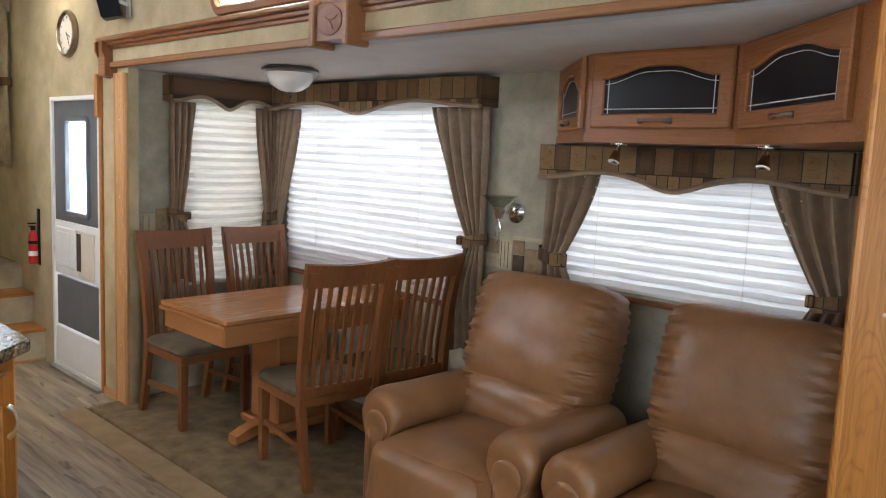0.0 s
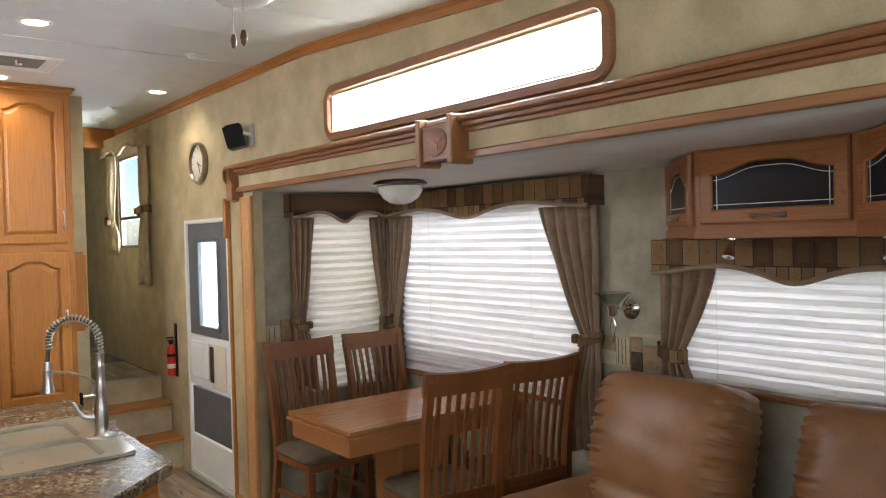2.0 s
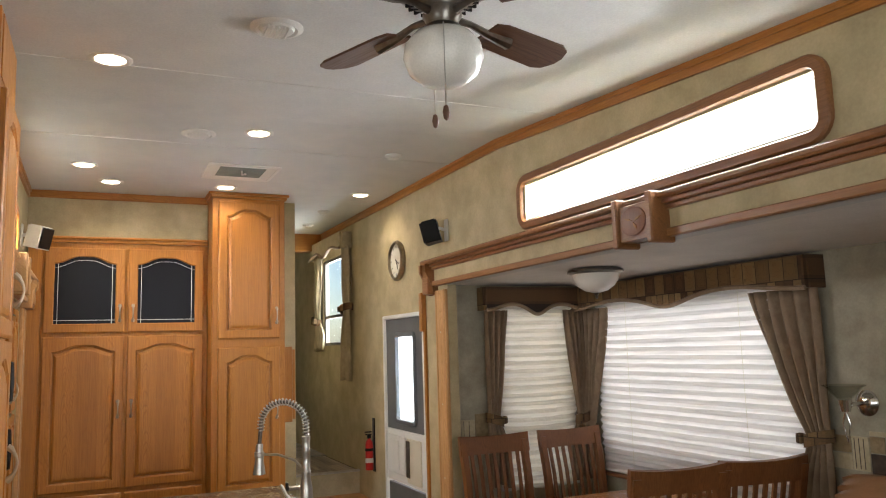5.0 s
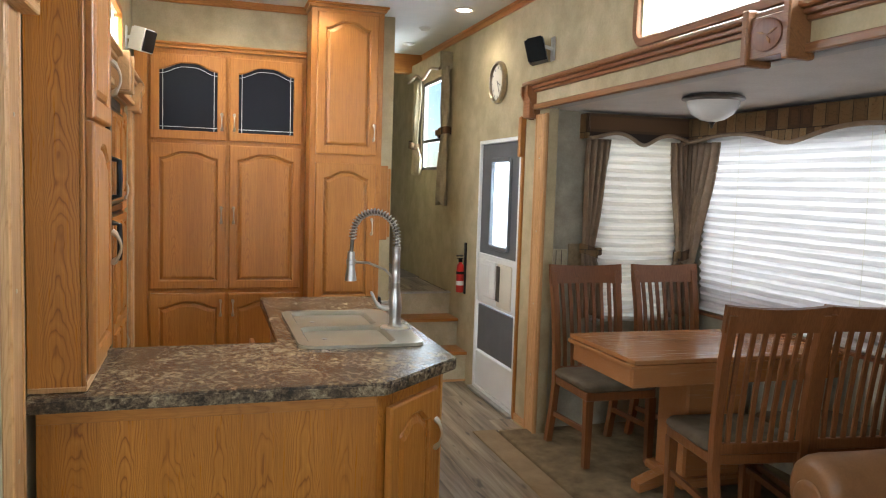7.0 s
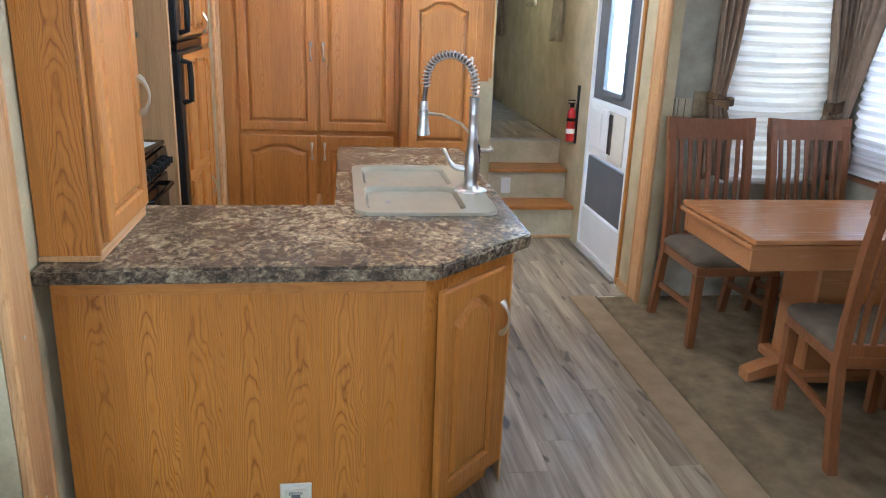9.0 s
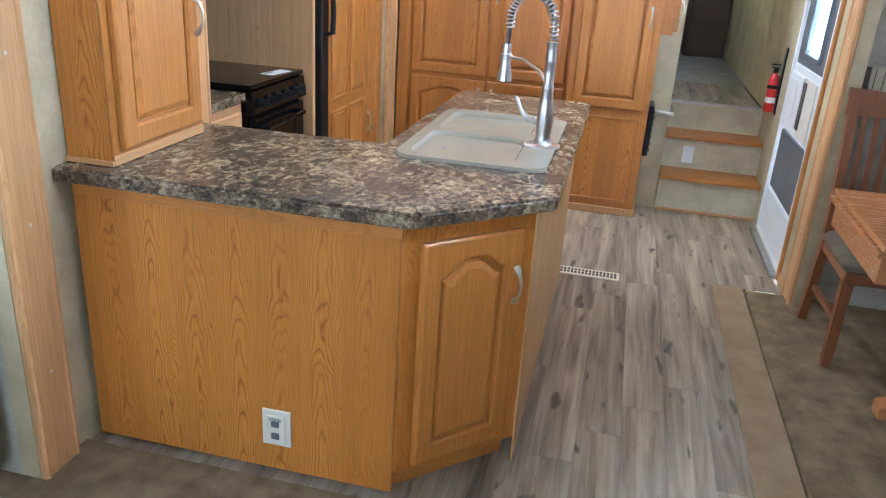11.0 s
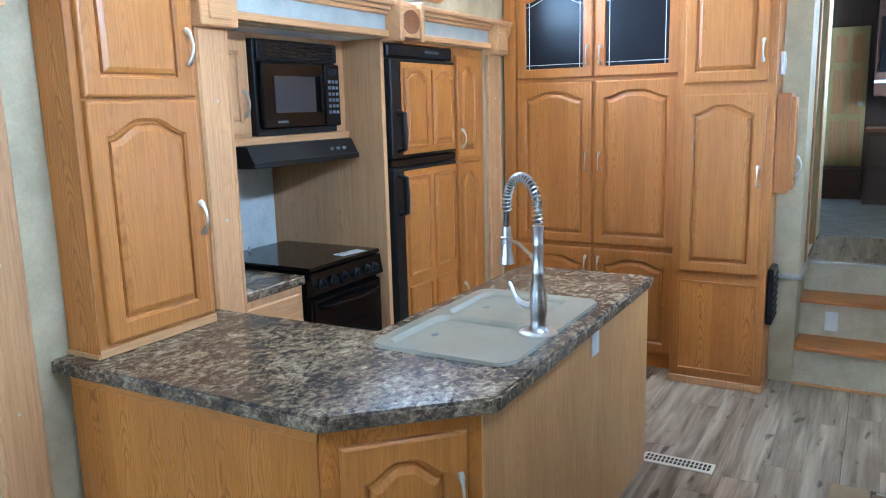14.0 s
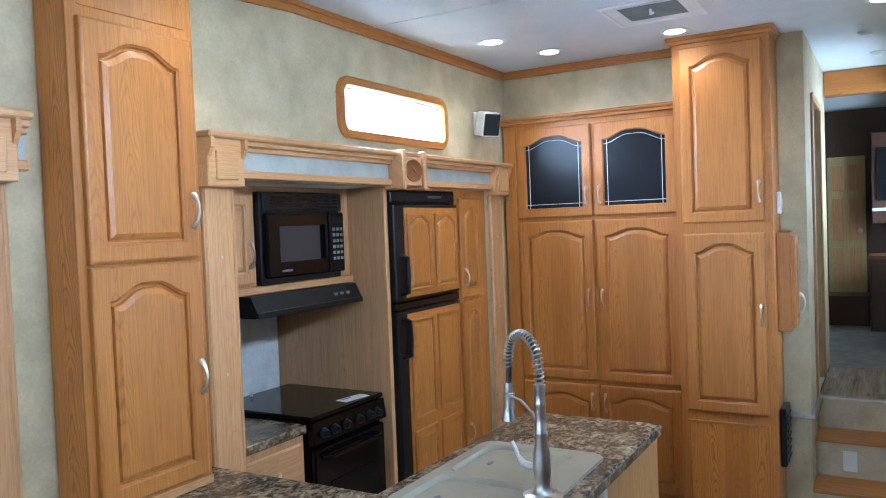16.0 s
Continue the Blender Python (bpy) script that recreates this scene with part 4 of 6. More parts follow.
for x, hs in ((-0.224, 1), (0.296, -1)):
    w = 0.50
    cabinet_door(pantry, x, 1.80, w, 0.575, 0, 0.05, (hs * 0.218, 0.13), True)
    cabinet_door(pantry, x, 0.765, w, 1.01, 0, 0.045, (hs * 0.218, 0.52))
    cabinet_door(pantry, x, 0.10, w, 0.635, 0, 0.045, (hs * 0.218, 0.53))

tall = thing("tall_cabinet", "full-height narrow honey-oak cabinet beside the steps", "cabinet", pose(-4.355, 1.847, 0, 0, 0, 90))
carcass(tall, 0.51, 0.58, 0.0, 2.735)
part("cornice", box(-0.27, 0.27, -0.022, 0.58, 2.735, 2.757, 0.005), oak_y, tall)
part("cornice", box(-0.285, 0.285, -0.036, 0.58, 2.757, 2.775, 0.005), oak_y, tall)
cabinet_door(tall, 0.0, 1.735, 0.43, 0.975, 0, 0.05, (0.19, 0.16))
cabinet_door(tall, 0.0, 0.68, 0.43, 0.995, 0, 0.05, (0.19, 0.55))
part("lower_panel", box(-0.2, 0.2, -0.004, 0.0, 0.10, 0.61), oak_panel, tall)
for b in ((-0.215, -0.2, 0.085, 0.625), (0.2, 0.215, 0.085, 0.625), (-0.2, 0.2, 0.61, 0.625), (-0.2, 0.2, 0.085, 0.10)):
    part("panel_bead", box(b[0], b[1], -0.009, 0, b[2], b[3], 0.003), oak, tall)
part("base_trim", box(-0.262, 0.262, -0.012, 0.0, 0.0, 0.045, 0.004), pine, tall)
part("side_base_trim", box(0.255, 0.267, -0.012, 0.25, 0.0, 0.045, 0.004), pine, tall)

side_cab = thing("wall_cabinet", "small oak cabinet fixed to the side of the tall cabinet", "cabinet", pose(-4.50, 2.103, 0, 0, 0, 180))
part("body", box(-0.07, 0.11, -0.07, 0.0, 1.13, 1.67, 0.003), oak, side_cab)
d = cabinet_door(side_cab, 0.02, 1.15, 0.17, 0.50, -0.07, 0.03, (0.06, 0.12), stile=0.04)
sw = thing("wall_switch", "white switch on the side of the tall cabinet", "switch", pose(-4.52, 2.103, 1.83, 0, 0, 180))
part("plate", box(-0.035, 0.035, -0.02, 0, -0.06, 0.06, 0.004), white_plastic, sw)
part("rocker", box(-0.012, 0.012, -0.026, -0.02, -0.025, 0.025, 0.002), white_plastic, sw)
vent = thing("air_vent", "black louvred vent low on the side of the tall cabinet", "vent", pose(-4.50, 2.103, 0.55, 0, 0, 180))
part("frame", box(-0.10, 0.10, -0.035, 0, -0.16, 0.16, 0.012, seg=2), black_matt, vent)
for k in range(7):
    part("slat", box(-0.08, 0.08, -0.042, -0.036, -0.13 + k * 0.04, -0.118 + k * 0.04, 0.002), black_matt, vent)


# ---- peninsula ----
CTOP = 0.912
pen = thing("kitchen_island", "honey-oak peninsula base with an arched corner door", "kitchen island", pose(-1.95, 1.3, 0))
base_pts = [(-3.235, 1.74), (-1.60, 1.74), (-1.31, 1.435), (-1.31, 0.45), (-1.88, 0.45), (-1.88, 1.25), (-3.235, 1.25)]
part("body", prism([(x + 1.95, y - 1.3) for x, y in base_pts], 0.09, 0.70), oak_panel, pen)
near_pts = [(-1.77, 1.74), (-1.60, 1.74), (-1.31, 1.435), (-1.31, 0.45), (-1.77, 0.45)]
part("near_block", prism([(x + 1.95, y - 1.3) for x, y in near_pts], 0.70, CTOP - 0.042), oak_panel, pen)
part("inner_panel", box(-3.235 + 1.95, -1.88 + 1.95, -0.05, -0.035, 0.70, CTOP - 0.042), oak, pen)
part("end_board", box(-3.235 + 1.95, -3.215 + 1.95, -0.05, 0.44, 0.70, CTOP - 0.042), oak, pen)
part("outer_rail", box(-3.215 + 1.95, -1.77 + 1.95, 0.425, 0.44, 0.70, CTOP - 0.042), oak, pen)
toe = [(-3.20, 1.70), (-1.64, 1.70), (-1.36, 1.41), (-1.36, 0.46), (-1.86, 0.46), (-1.86, 1.27), (-3.20, 1.27)]
part("toe_kick", prism([(x + 1.95, y - 1.3) for x, y in toe], 0.0, 0.09), oak_x, pen)
part("end_panel", box(-3.24 + 1.95, -1.60 + 1.95, 0.44, 0.446, 0.0, CTOP - 0.043), wood("pale_island_side", (0.42, 0.205, 0.06), (0.56, 0.30, 0.092), (0.61, 0.345, 0.118), "z", 0.36, 0.8, 0), pen, "paler oak laminate side panel")
part("front_panel", box(-1.312 + 1.95, -1.304 + 1.95, 0.45 - 1.3, 1.425 - 1.3, 0.02, CTOP - 0.043), oak_panel, pen)
part("trim_strip", box(-1.31 + 1.95, -1.301 + 1.95, 0.45 - 1.3, 1.43 - 1.3, CTOP - 0.085, CTOP - 0.043, 0.002), oak_y, pen)
cm = Vector((-1.455, 1.5875, 0))
ang = math.degrees(math.atan2(0.29, 0.305))
cd = part("door", door_mesh(0.335, 0.70, 0.05), oak, pen, "arched raised-panel corner door")
cd.matrix_basis = pose(cm.x + 1.95, cm.y - 1.3, 0.115, 0, 0, 180 - 45 + 1.4)
add_pull(cd, 0.145, 0.53)
outlet_i = thing("power_outlet", "cream outlet panel low on the peninsula front", "outlet", pose(-1.303, 1.065, 0.172, 0, 0, 90))
part("plate", box(-0.046, 0.046, -0.008, 0, -0.062, 0.062, 0.003), cream_plastic, outlet_i)
part("face", box(-0.03, 0.03, -0.016, -0.008, -0.045, 0.045, 0.002), cream_plastic, outlet_i)
for zz in (-0.022, 0.02):
    part("socket", box(-0.013, 0.013, -0.018, -0.0155, zz - 0.011, zz + 0.011, 0.002), grey_panel, outlet_i)
for k in range(4):
    part("label_line", box(-0.02, 0.02, -0.0172, -0.016, 0.03 + k * 0.003, 0.031 + k * 0.003), grey_panel, outlet_i)
o2 = thing("outlet_plate", "white outlet on the island side under the worktop", "outlet", pose(-2.50, 1.747, 0.80, 0, 0, 180))
part("plate", box(-0.036, 0.036, -0.007, 0, -0.058, 0.058, 0.003), white_plastic, o2)
part("socket", box(-0.015, 0.015, -0.009, -0.006, -0.035, 0.035, 0.002), white_plastic, o2)

SK = (-2.60, -1.79, 1.245, 1.735)   # sink outline
top_out = [(-3.125, 1.795), (-1.60, 1.795), (-1.575, 1.785), (-1.29, 1.475), (-1.272, 1.45), (-1.265, SY + 0.004), (-1.935, SY + 0.004), (-1.935, 1.185), (-3.125, 1.185)]
worktop = thing("worktop", "brown granite-look laminate worktop of the peninsula", "worktop", pose(-1.95, 1.3, CTOP - 0.042))
bm = prism([(x + 1.95, y - 1.3) for x, y in top_out], 0, 0.042, 0.006)
wt = part("slab", bm, counter_mat, worktop)
for (ax, ay), (bx, by) in (((-1.60, 1.795), (-3.125, 1.795)), ((-1.29, 1.475), (-1.575, 1.785)), ((-1.2655, 0.43), (-1.272, 1.45))):
    a_, b_ = Vector((ax + 1.95, ay - 1.3, 0)), Vector((bx + 1.95, by - 1.3, 0))
    e = part("edge_band", box(0, (b_ - a_).length, -0.0016, 0.001, 0.003, 0.034, 0.001), counter_mat, worktop)
    e.matrix_basis = Matrix.Translation(a_) @ pose(0, 0, 0, 0, 0, math.degrees(math.atan2(b_.y - a_.y, b_.x - a_.x)))
cut = part("cutter", box(SK[0] + 0.03 + 1.95, SK[1] - 0.03 + 1.95, SK[2] + 0.03 - 1.3, SK[3] - 0.09 - 1.3, -0.1, 0.2), counter_mat, worktop)
mod = wt.modifiers.new("sink_hole", "BOOLEAN")
mod.object, mod.operation, mod.solver = cut, "DIFFERENCE", "EXACT"
dg = bpy.context.evaluated_depsgraph_get()
holed = bpy.data.meshes.new_from_object(wt.evaluated_get(dg))
wt.modifiers.clear()
wt.data = holed
bpy.data.objects.remove(cut)


def basin_rings(x0, x1, y0, y1, z, depth, r=0.05):
    cx, cy, w, h = (x0 + x1) / 2, (y0 + y1) / 2, x1 - x0, y1 - y0
    out = []
    for ins, dz in ((0, 0.0), (0.006, -0.006), (0.012, -0.02), (0.022, -depth + 0.03), (0.045, -depth + 0.004), (0.09, -depth)):
        out.append([(cx + px, cy + py, z + dz) for px, py in rounded(w - 2 * ins, h - 2 * ins, max(r - ins * 0.3, 0.02))])
    return out


sink = thing("sink", "almond double-bowl drop-in sink", "sink", pose((SK[0] + SK[1]) / 2, (SK[2] + SK[3]) / 2, CTOP))
sw_, sd_ = SK[1] - SK[0], SK[3] - SK[2]
bowls = [(-sw_ / 2 + 0.035, -0.012, -sd_ / 2 + 0.04, sd_ / 2 - 0.105), (0.012, sw_ / 2 - 0.035, -sd_ / 2 + 0.04, sd_ / 2 - 0.105)]
rim = prism(rounded(sw_, sd_, 0.05), 0.001, 0.013, 0.005)
rim_ob = part("rim", rim, sink_mat, sink, smooth=True)
cuts = []
for b in bowls:
    c = part("cutter", prism(rounded(b[1] - b[0], b[3] - b[2], 0.05), -0.1, 0.1, m=Matrix.Translation(((b[0] + b[1]) / 2, (b[2] + b[3]) / 2, 0))), sink_mat, sink)
    mod = rim_ob.modifiers.new("bowl", "BOOLEAN")
    mod.object, mod.operation, mod.solver = c, "DIFFERENCE", "EXACT"
    cuts.append(c)
dg = bpy.context.evaluated_depsgraph_get()
holed = bpy.data.meshes.new_from_object(rim_ob.evaluated_get(dg))
rim_ob.modifiers.clear()
rim_ob.data = holed
for c in cuts:
    bpy.data.objects.remove(c)
for b in bowls:
    rings = basin_rings(*b, 0.0125, 0.17)
    own = sweep(False, rings)
    own.verts.ensure_lookup_table()
    own.faces.new(own.verts[-len(rings[0]):])
    part("bowl", own, sink_mat, sink, smooth=True)
    part("drain", lathe([(0.045, 0.0), (0.043, 0.004), (0.03, 0.002), (0.028, -0.004), (0.001, -0.004)], 20, m=Matrix.Translation(((b[0] + b[1]) / 2, (b[2] + b[3]) / 2, -0.155))), nickel, sink, "steel drain", True)
    part("overflow", box((b[0] + b[1]) / 2 - 0.012, (b[0] + b[1]) / 2 + 0.012, b[2] + 0.012, b[2] + 0.018, -0.06, -0.05), black_matt, sink)

for b in bowls:
    cw, chh = b[1] - b[0] - 0.024, b[3] - b[2] - 0.024
    cover = thing("sink_cover", "flat almond cover board lying in the sink bowl", "sink cover", pose((SK[0] + SK[1]) / 2 + (b[0] + b[1]) / 2, (SK[2] + SK[3]) / 2 + (b[2] + b[3]) / 2, CTOP - 0.012), "sink covers")
    part("board", prism(rounded(cw, chh, 0.042), -0.012, 0.008, 0.003), sink_mat, cover, smooth=True)
    part("finger_hole", prism([(0.019 * math.cos(a), -chh / 2 + 0.07 + 0.011 * math.sin(a)) for a in (2 * math.pi * k / 16 for k in range(16))], 0.0075, 0.0086), black_matt, cover, "dark oval finger hole")

fau = thing("faucet", "brushed nickel spring-neck kitchen faucet", "faucet", pose(-2.12, 1.685, CTOP + 0.013, 0, 0, -38) @ Matrix.Diagonal((1, 1, 0.94, 1)))
part("base", lathe([(0.036, 0.0), (0.036, 0.005), (0.030, 0.012), (0.024, 0.03), (0.026, 0.05), (0.029, 0.085), (0.026, 0.14), (0.018, 0.195), (0.0205, 0.205), (0.0205, 0.212), (0.0175, 0.218), (0.017, 0.30), (0.0185, 0.305), (0.017, 0.31), (0.017, 0.35), (0.0185, 0.36), (0.0185, 0.37), (0.001, 0.372)], 24), nickel, fau, smooth=True)
part("deck_plate", lathe([(0.062, -0.001), (0.062, 0.003), (0.056, 0.007), (0.001, 0.008)], 32), nickel, fau, smooth=True)
arc = [(0, 0, 0.375), (0, 0, 0.40)] + [(0, -0.105 + 0.105 * math.cos(a), 0.42 + 0.105 * math.sin(a)) for a in (math.pi * k / 16 for k in range(17))] + [(0, -0.213, 0.37), (0, -0.217, 0.33)]
part("hose", tube(arc, 0.0085, 10), gunmetal, fau, "grey braided hose inside the spring", True)
# spring coil round the hose
vs = [Vector(p) for p in arc]
coil, turns, steps = [], 27, 27 * 9
seg = [0]
for a, b in zip(vs, vs[1:]):
    seg.append(seg[-1] + (b - a).length)
for k in range(steps + 1):
    s = 0.86 * seg[-1] * k / steps
    i = max(j for j in range(len(seg) - 1) if seg[j] <= s + 1e-9)
    f = (s - seg[i]) / (seg[i + 1] - seg[i])
    p = vs[i].lerp(vs[i + 1], f)
    d_ = (vs[i + 1] - vs[i]).normalized()
    n_ = Vector((1, 0, 0))
    bvec = d_.cross(n_)
    a = 2 * math.pi * turns * k / steps
    coil.append(p + 0.0145 * (math.cos(a) * n_ + math.sin(a) * bvec))
part("spring", tube(coil, 0.003, 6), nickel, fau, "coiled spring sleeve", True)
part("spray_head", lathe([(0.015, 0.0), (0.0165, -0.03), (0.0185, -0.06), (0.018, -0.075), (0.024, -0.115), (0.0265, -0.135), (0.022, -0.137), (0.001, -0.135)], 20, m=Matrix.Translation((0, -0.217, 0.335))), nickel, fau, smooth=True)
part("docking_arm", tube([(0, 0, 0.215), (0, -0.05, 0.262), (0, -0.13, 0.288), (0, -0.195, 0.288)], [0.005, 0.006, 0.006, 0.006], 8), nickel, fau, smooth=True)
part("dock_ring", lathe([(0.018, -0.012), (0.021, -0.01), (0.021, 0.01), (0.018, 0.012)], 18, m=Matrix.Translation((0, -0.217, 0.288))), nickel, fau, smooth=True)
part("lever", tube([(0.006, -0.012, 0.088), (0.025, -0.038, 0.09), (0.037, -0.058, 0.098), (0.046, -0.072, 0.122), (0.054, -0.084, 0.155), (0.057, -0.09, 0.165)], [0.0125, 0.0135, 0.0105, 0.006, 0.0065, 0.005], 12), nickel, fau, smooth=True)

towel_bar = thing("drawer_front", "open oak drawer front on the inner side of the peninsula", "drawer", pose(-2.30, 1.23, 0.74, 0, 0, 0))
part("front", box(-0.22, 0.22, -0.13, -0.11, -0.075, 0.075, 0.004), oak_x, towel_bar)
part("sides", box(-0.19, 0.19, -0.11, 0.05, -0.06, -0.05, 0.002), oak_x, towel_bar)
hp = part("handle", pull(), bronze, towel_bar, "curved nickel pull", True)
hp.matrix_basis = pose(0, -0.131, 0, 0, 90, 0)

# wall cabinet standing on the peninsula
cabl = thing("counter_cabinet", "tall oak cabinet of two arched doors standing on the worktop", "cabinet", pose(-1.565, 0.565, CTOP, 0, 0, 180))
H1 = ceil_at(-1.565) - CTOP - 0.001
part("body", box(-0.235, 0.235, 0, 0.141, 0.002, H1 - 0.02, 0.002), oak_panel, cabl)
part("face_frame", box(-0.236, 0.236, -0.012, -0.001, 0.002, H1 - 0.03, 0.002), oak, cabl)
part("base_trim", box(-0.238, 0.238, -0.016, -0.012, 0.002, 0.03, 0.001), pine_x, cabl)
part("side_base_trim", box(-0.245, -0.236, -0.014, 0.14, 0.002, 0.016, 0.001), pine, cabl)
cabinet_door(cabl, 0.0, 0.045, 0.415, 0.735, -0.012, 0.05, (0.185, 0.34))
cabinet_door(cabl, 0.0, 0.79, 0.415, 0.735, -0.012, 0.05, (0.185, 0.16))
part("top_panel", box(-0.2, 0.2, -0.016, -0.012, 1.56, H1 - 0.04, 0.002), oak, cabl)


# ---- kitchen slide-out ----
FY = 0.40
fe = thing("fridge_enclosure", "oak laminate fridge surround with a narrow two-door cupboard", "cabinet", pose(-3.70, FY, 0, 0, 0, 180))
part("side_panel", box(0.0 - 0.53, -0.505, 0.0, 0.755, 0.0, 1.988), oak_grey, fe)
part("edge_strip", box(-0.533, -0.502, -0.006, 0.0, 0.0, 1.98, 0.002), pine, fe)
part("body", box(0.20, 0.607, 0.0, 0.755, 0.0, 1.985), oak, fe)
part("head_panel", box(-0.505, 0.20, 0.0, 0.30, 1.975, 1.988), oak, fe)
cabinet_door(fe, 0.375, 1.335, 0.27, 0.60, 0, 0.05, (-0.1, 0.12), stile=0.05)
cabinet_door(fe, 0.375, 0.12, 0.27, 1.19, 0, 0.05, (-0.1, 0.40), stile=0.05)

fr = thing("refrigerator", "black-framed refrigerator with oak panelled doors", "refrigerator", pose(-3.545, FY, 0, 0, 0, 180))
part("case", box(-0.345, 0.345, 0.02, 0.60, 0.06, 1.965, 0.004), black_matt, fr)
part("top_grille", box(-0.335, 0.335, -0.02, 0.02, 1.905, 1.965, 0.006), black_matt, fr)
for nm, z0, h, n in (("freezer_door", 1.385, 0.51, 1), ("fridge_door", 0.10, 1.235, 2)):
    dr = part(nm, box(-0.335, 0.335, -0.035, 0.018, z0, z0 + h, 0.006), black_matt, fr)
    part("wood_panel", box(-0.245, 0.32, -0.040, -0.034, z0 + 0.018, z0 + h - 0.018, 0.002), oak, dr)
    for r in range(n):
        for c in range(2):
            pw, ph = 0.235, (h - 0.10 - 0.06 * (n - 1)) / n
            x0, zz = -0.228 + c * 0.285, z0 + 0.05 + r * (ph + 0.06)
            pm = door_mesh(pw, ph, 0.035 if n == 1 else 0.0, 0.006)
            p = part("raised_panel", pm, oak, dr)
            p.matrix_basis = pose(x0 + pw / 2, -0.0386, zz) @ Matrix.Diagonal((1, 0.75, 1, 1))
    hz = z0 + (0.14 if n == 1 else h - 0.14)
    part("handle", tube([(-0.285, -0.036, hz - 0.10), (-0.285, -0.075, hz - 0.09), (-0.285, -0.078, hz), (-0.285, -0.075, hz + 0.09), (-0.285, -0.036, hz + 0.10)], 0.015, 8), black_matt, dr, smooth=True)
part("hinge_rail", box(-0.335, 0.335, -0.03, 0.018, 1.34, 1.38, 0.004), black_gloss, fr)
part("label_bar", box(0.03, 0.18, -0.022, -0.02, 1.93, 1.945), grey_panel, fr)

kc = thing("kitchen_base_unit", "oak drawer unit with a laminate top beside the stove", "cabinet", pose(-2.36, 0.31, 0, 0, 0, 180))
part("body", box(-0.255, 0.225, 0.0, 0.665, 0.0, 0.855, 0.002), pine, kc)
for z0, h in ((0.63, 0.19), (0.36, 0.24), (0.1, 0.24)):
    dr = part("drawer", box(-0.225, 0.195, -0.02, -0.002, z0, z0 + h, 0.006), pine_x, kc)
    add_pull(dr, -0.02, z0 + h / 2, True)
wt2 = thing("worktop_short", "short brown laminate worktop beside the stove", "worktop", pose(-2.345, 0.0, 0.857))
part("slab", box(-0.24, 0.242, -0.355, 0.335, 0, 0.04, 0.005), counter_mat, wt2)
stove = thing("stove", "black freestanding stove with a glass lid and knobs", "stove", pose(-2.885, 0.34, 0, 0, 0, 180))
SW = 0.283
part("body", box(-SW, SW, 0.012, 0.64, 0.03, 0.90, 0.004), black_gloss, stove)
part("plinth", box(-SW + 0.02, SW - 0.02, 0.03, 0.6, 0.0, 0.03), black_matt, stove)
part("glass_lid", box(-SW - 0.003, SW + 0.003, -0.012, 0.63, 0.902, 0.925, 0.006), black_gloss, stove)
pan = prism([(0.02, 0.79), (-0.012, 0.79), (-0.030, 0.80), (-0.014, 0.898), (0.02, 0.898)], -SW, SW, m=Matrix(((0, 0, 1, 0), (1, 0, 0, 0), (0, 1, 0, 0), (0, 0, 0, 1))))
part("control_panel", pan, black_gloss, stove)
for k, x in enumerate((-0.22, -0.14, -0.05, 0.05, 0.14, 0.2)):
    kn = part("knob", lathe([(0.024, 0), (0.023, 0.012), (0.017, 0.016), (0.015, 0.03), (0.001, 0.032)], 16), black_matt, stove, smooth=True)
    kn.matrix_basis = pose(x, -0.024, 0.843, 90, 0, 0)
    part("grip", box(-0.004, 0.004, -0.016, 0.016, 0.028, 0.038, 0.002), black_matt, kn)
part("oven_door", box(-SW + 0.006, SW - 0.006, -0.018, 0.012, 0.17, 0.775, 0.008), black_gloss, stove)
part("oven_window", box(-0.17, 0.17, -0.021, -0.0185, 0.33, 0.60, 0.002), black_gloss, stove)
part("oven_handle", tube([(-0.22, -0.018, 0.725), (-0.2, -0.05, 0.73), (0, -0.056, 0.732), (0.2, -0.05, 0.73), (0.22, -0.018, 0.725)], 0.012, 8), black_gloss, stove, smooth=True)
part("drawer_front", box(-SW + 0.006, SW - 0.006, -0.012, 0.012, 0.045, 0.16, 0.006), black_gloss, stove)
part("hinge", tube([(-0.17, 0.585, 0.925), (-0.17, 0.585, 0.95)], 0.006, 8), nickel, stove, smooth=True)
part("hinge", tube([(-0.05, 0.585, 0.925), (-0.05, 0.585, 0.95)], 0.006, 8), nickel, stove, smooth=True)
leaf = thing("leaflet", "white leaflet lying on the stove lid", "paper", pose(-3.0, 0.29, 0.9255, 0, 0, 172))
part("sheet", box(-0.085, 0.085, -0.03, 0.04, 0, 0.0015), white_plastic, leaf)
part("print_bar", box(-0.075, 0.0, 0.015, 0.03, 0.0015, 0.002), grey_panel, leaf)

mc = thing("microwave_cabinet", "oak overhead unit holding the microwave", "cabinet", pose(-2.64, 0.17, 0, 0, 0, 180))
part("shelf", box(-0.525, 0.535, -0.02, 0.52, 1.50, 1.535, 0.003), pine_x, mc)
part("left_unit", box(-0.525, -0.16, 0.0, 0.52, 1.535, 1.988, 0.002), pine, mc)
part("right_stile", box(0.435, 0.535, 0.0, 0.52, 1.535, 1.988, 0.002), pine, mc)
part("head_rail", box(-0.16, 0.435, 0.0, 0.3, 1.965, 1.988), pine_x, mc)
cabinet_door(mc, -0.33, 1.55, 0.29, 0.40, 0.0, 0.0, (0.11, 0.13), mat=pine, stile=0.045)
mw = thing("microwave", "black built-in microwave with a keypad", "microwave", pose(-2.77, 0.17, 1.537, 0, 0, 180))
part("case", box(-0.285, 0.29, -0.03, 0.36, 0.0, 0.425, 0.005), black_matt, mw)
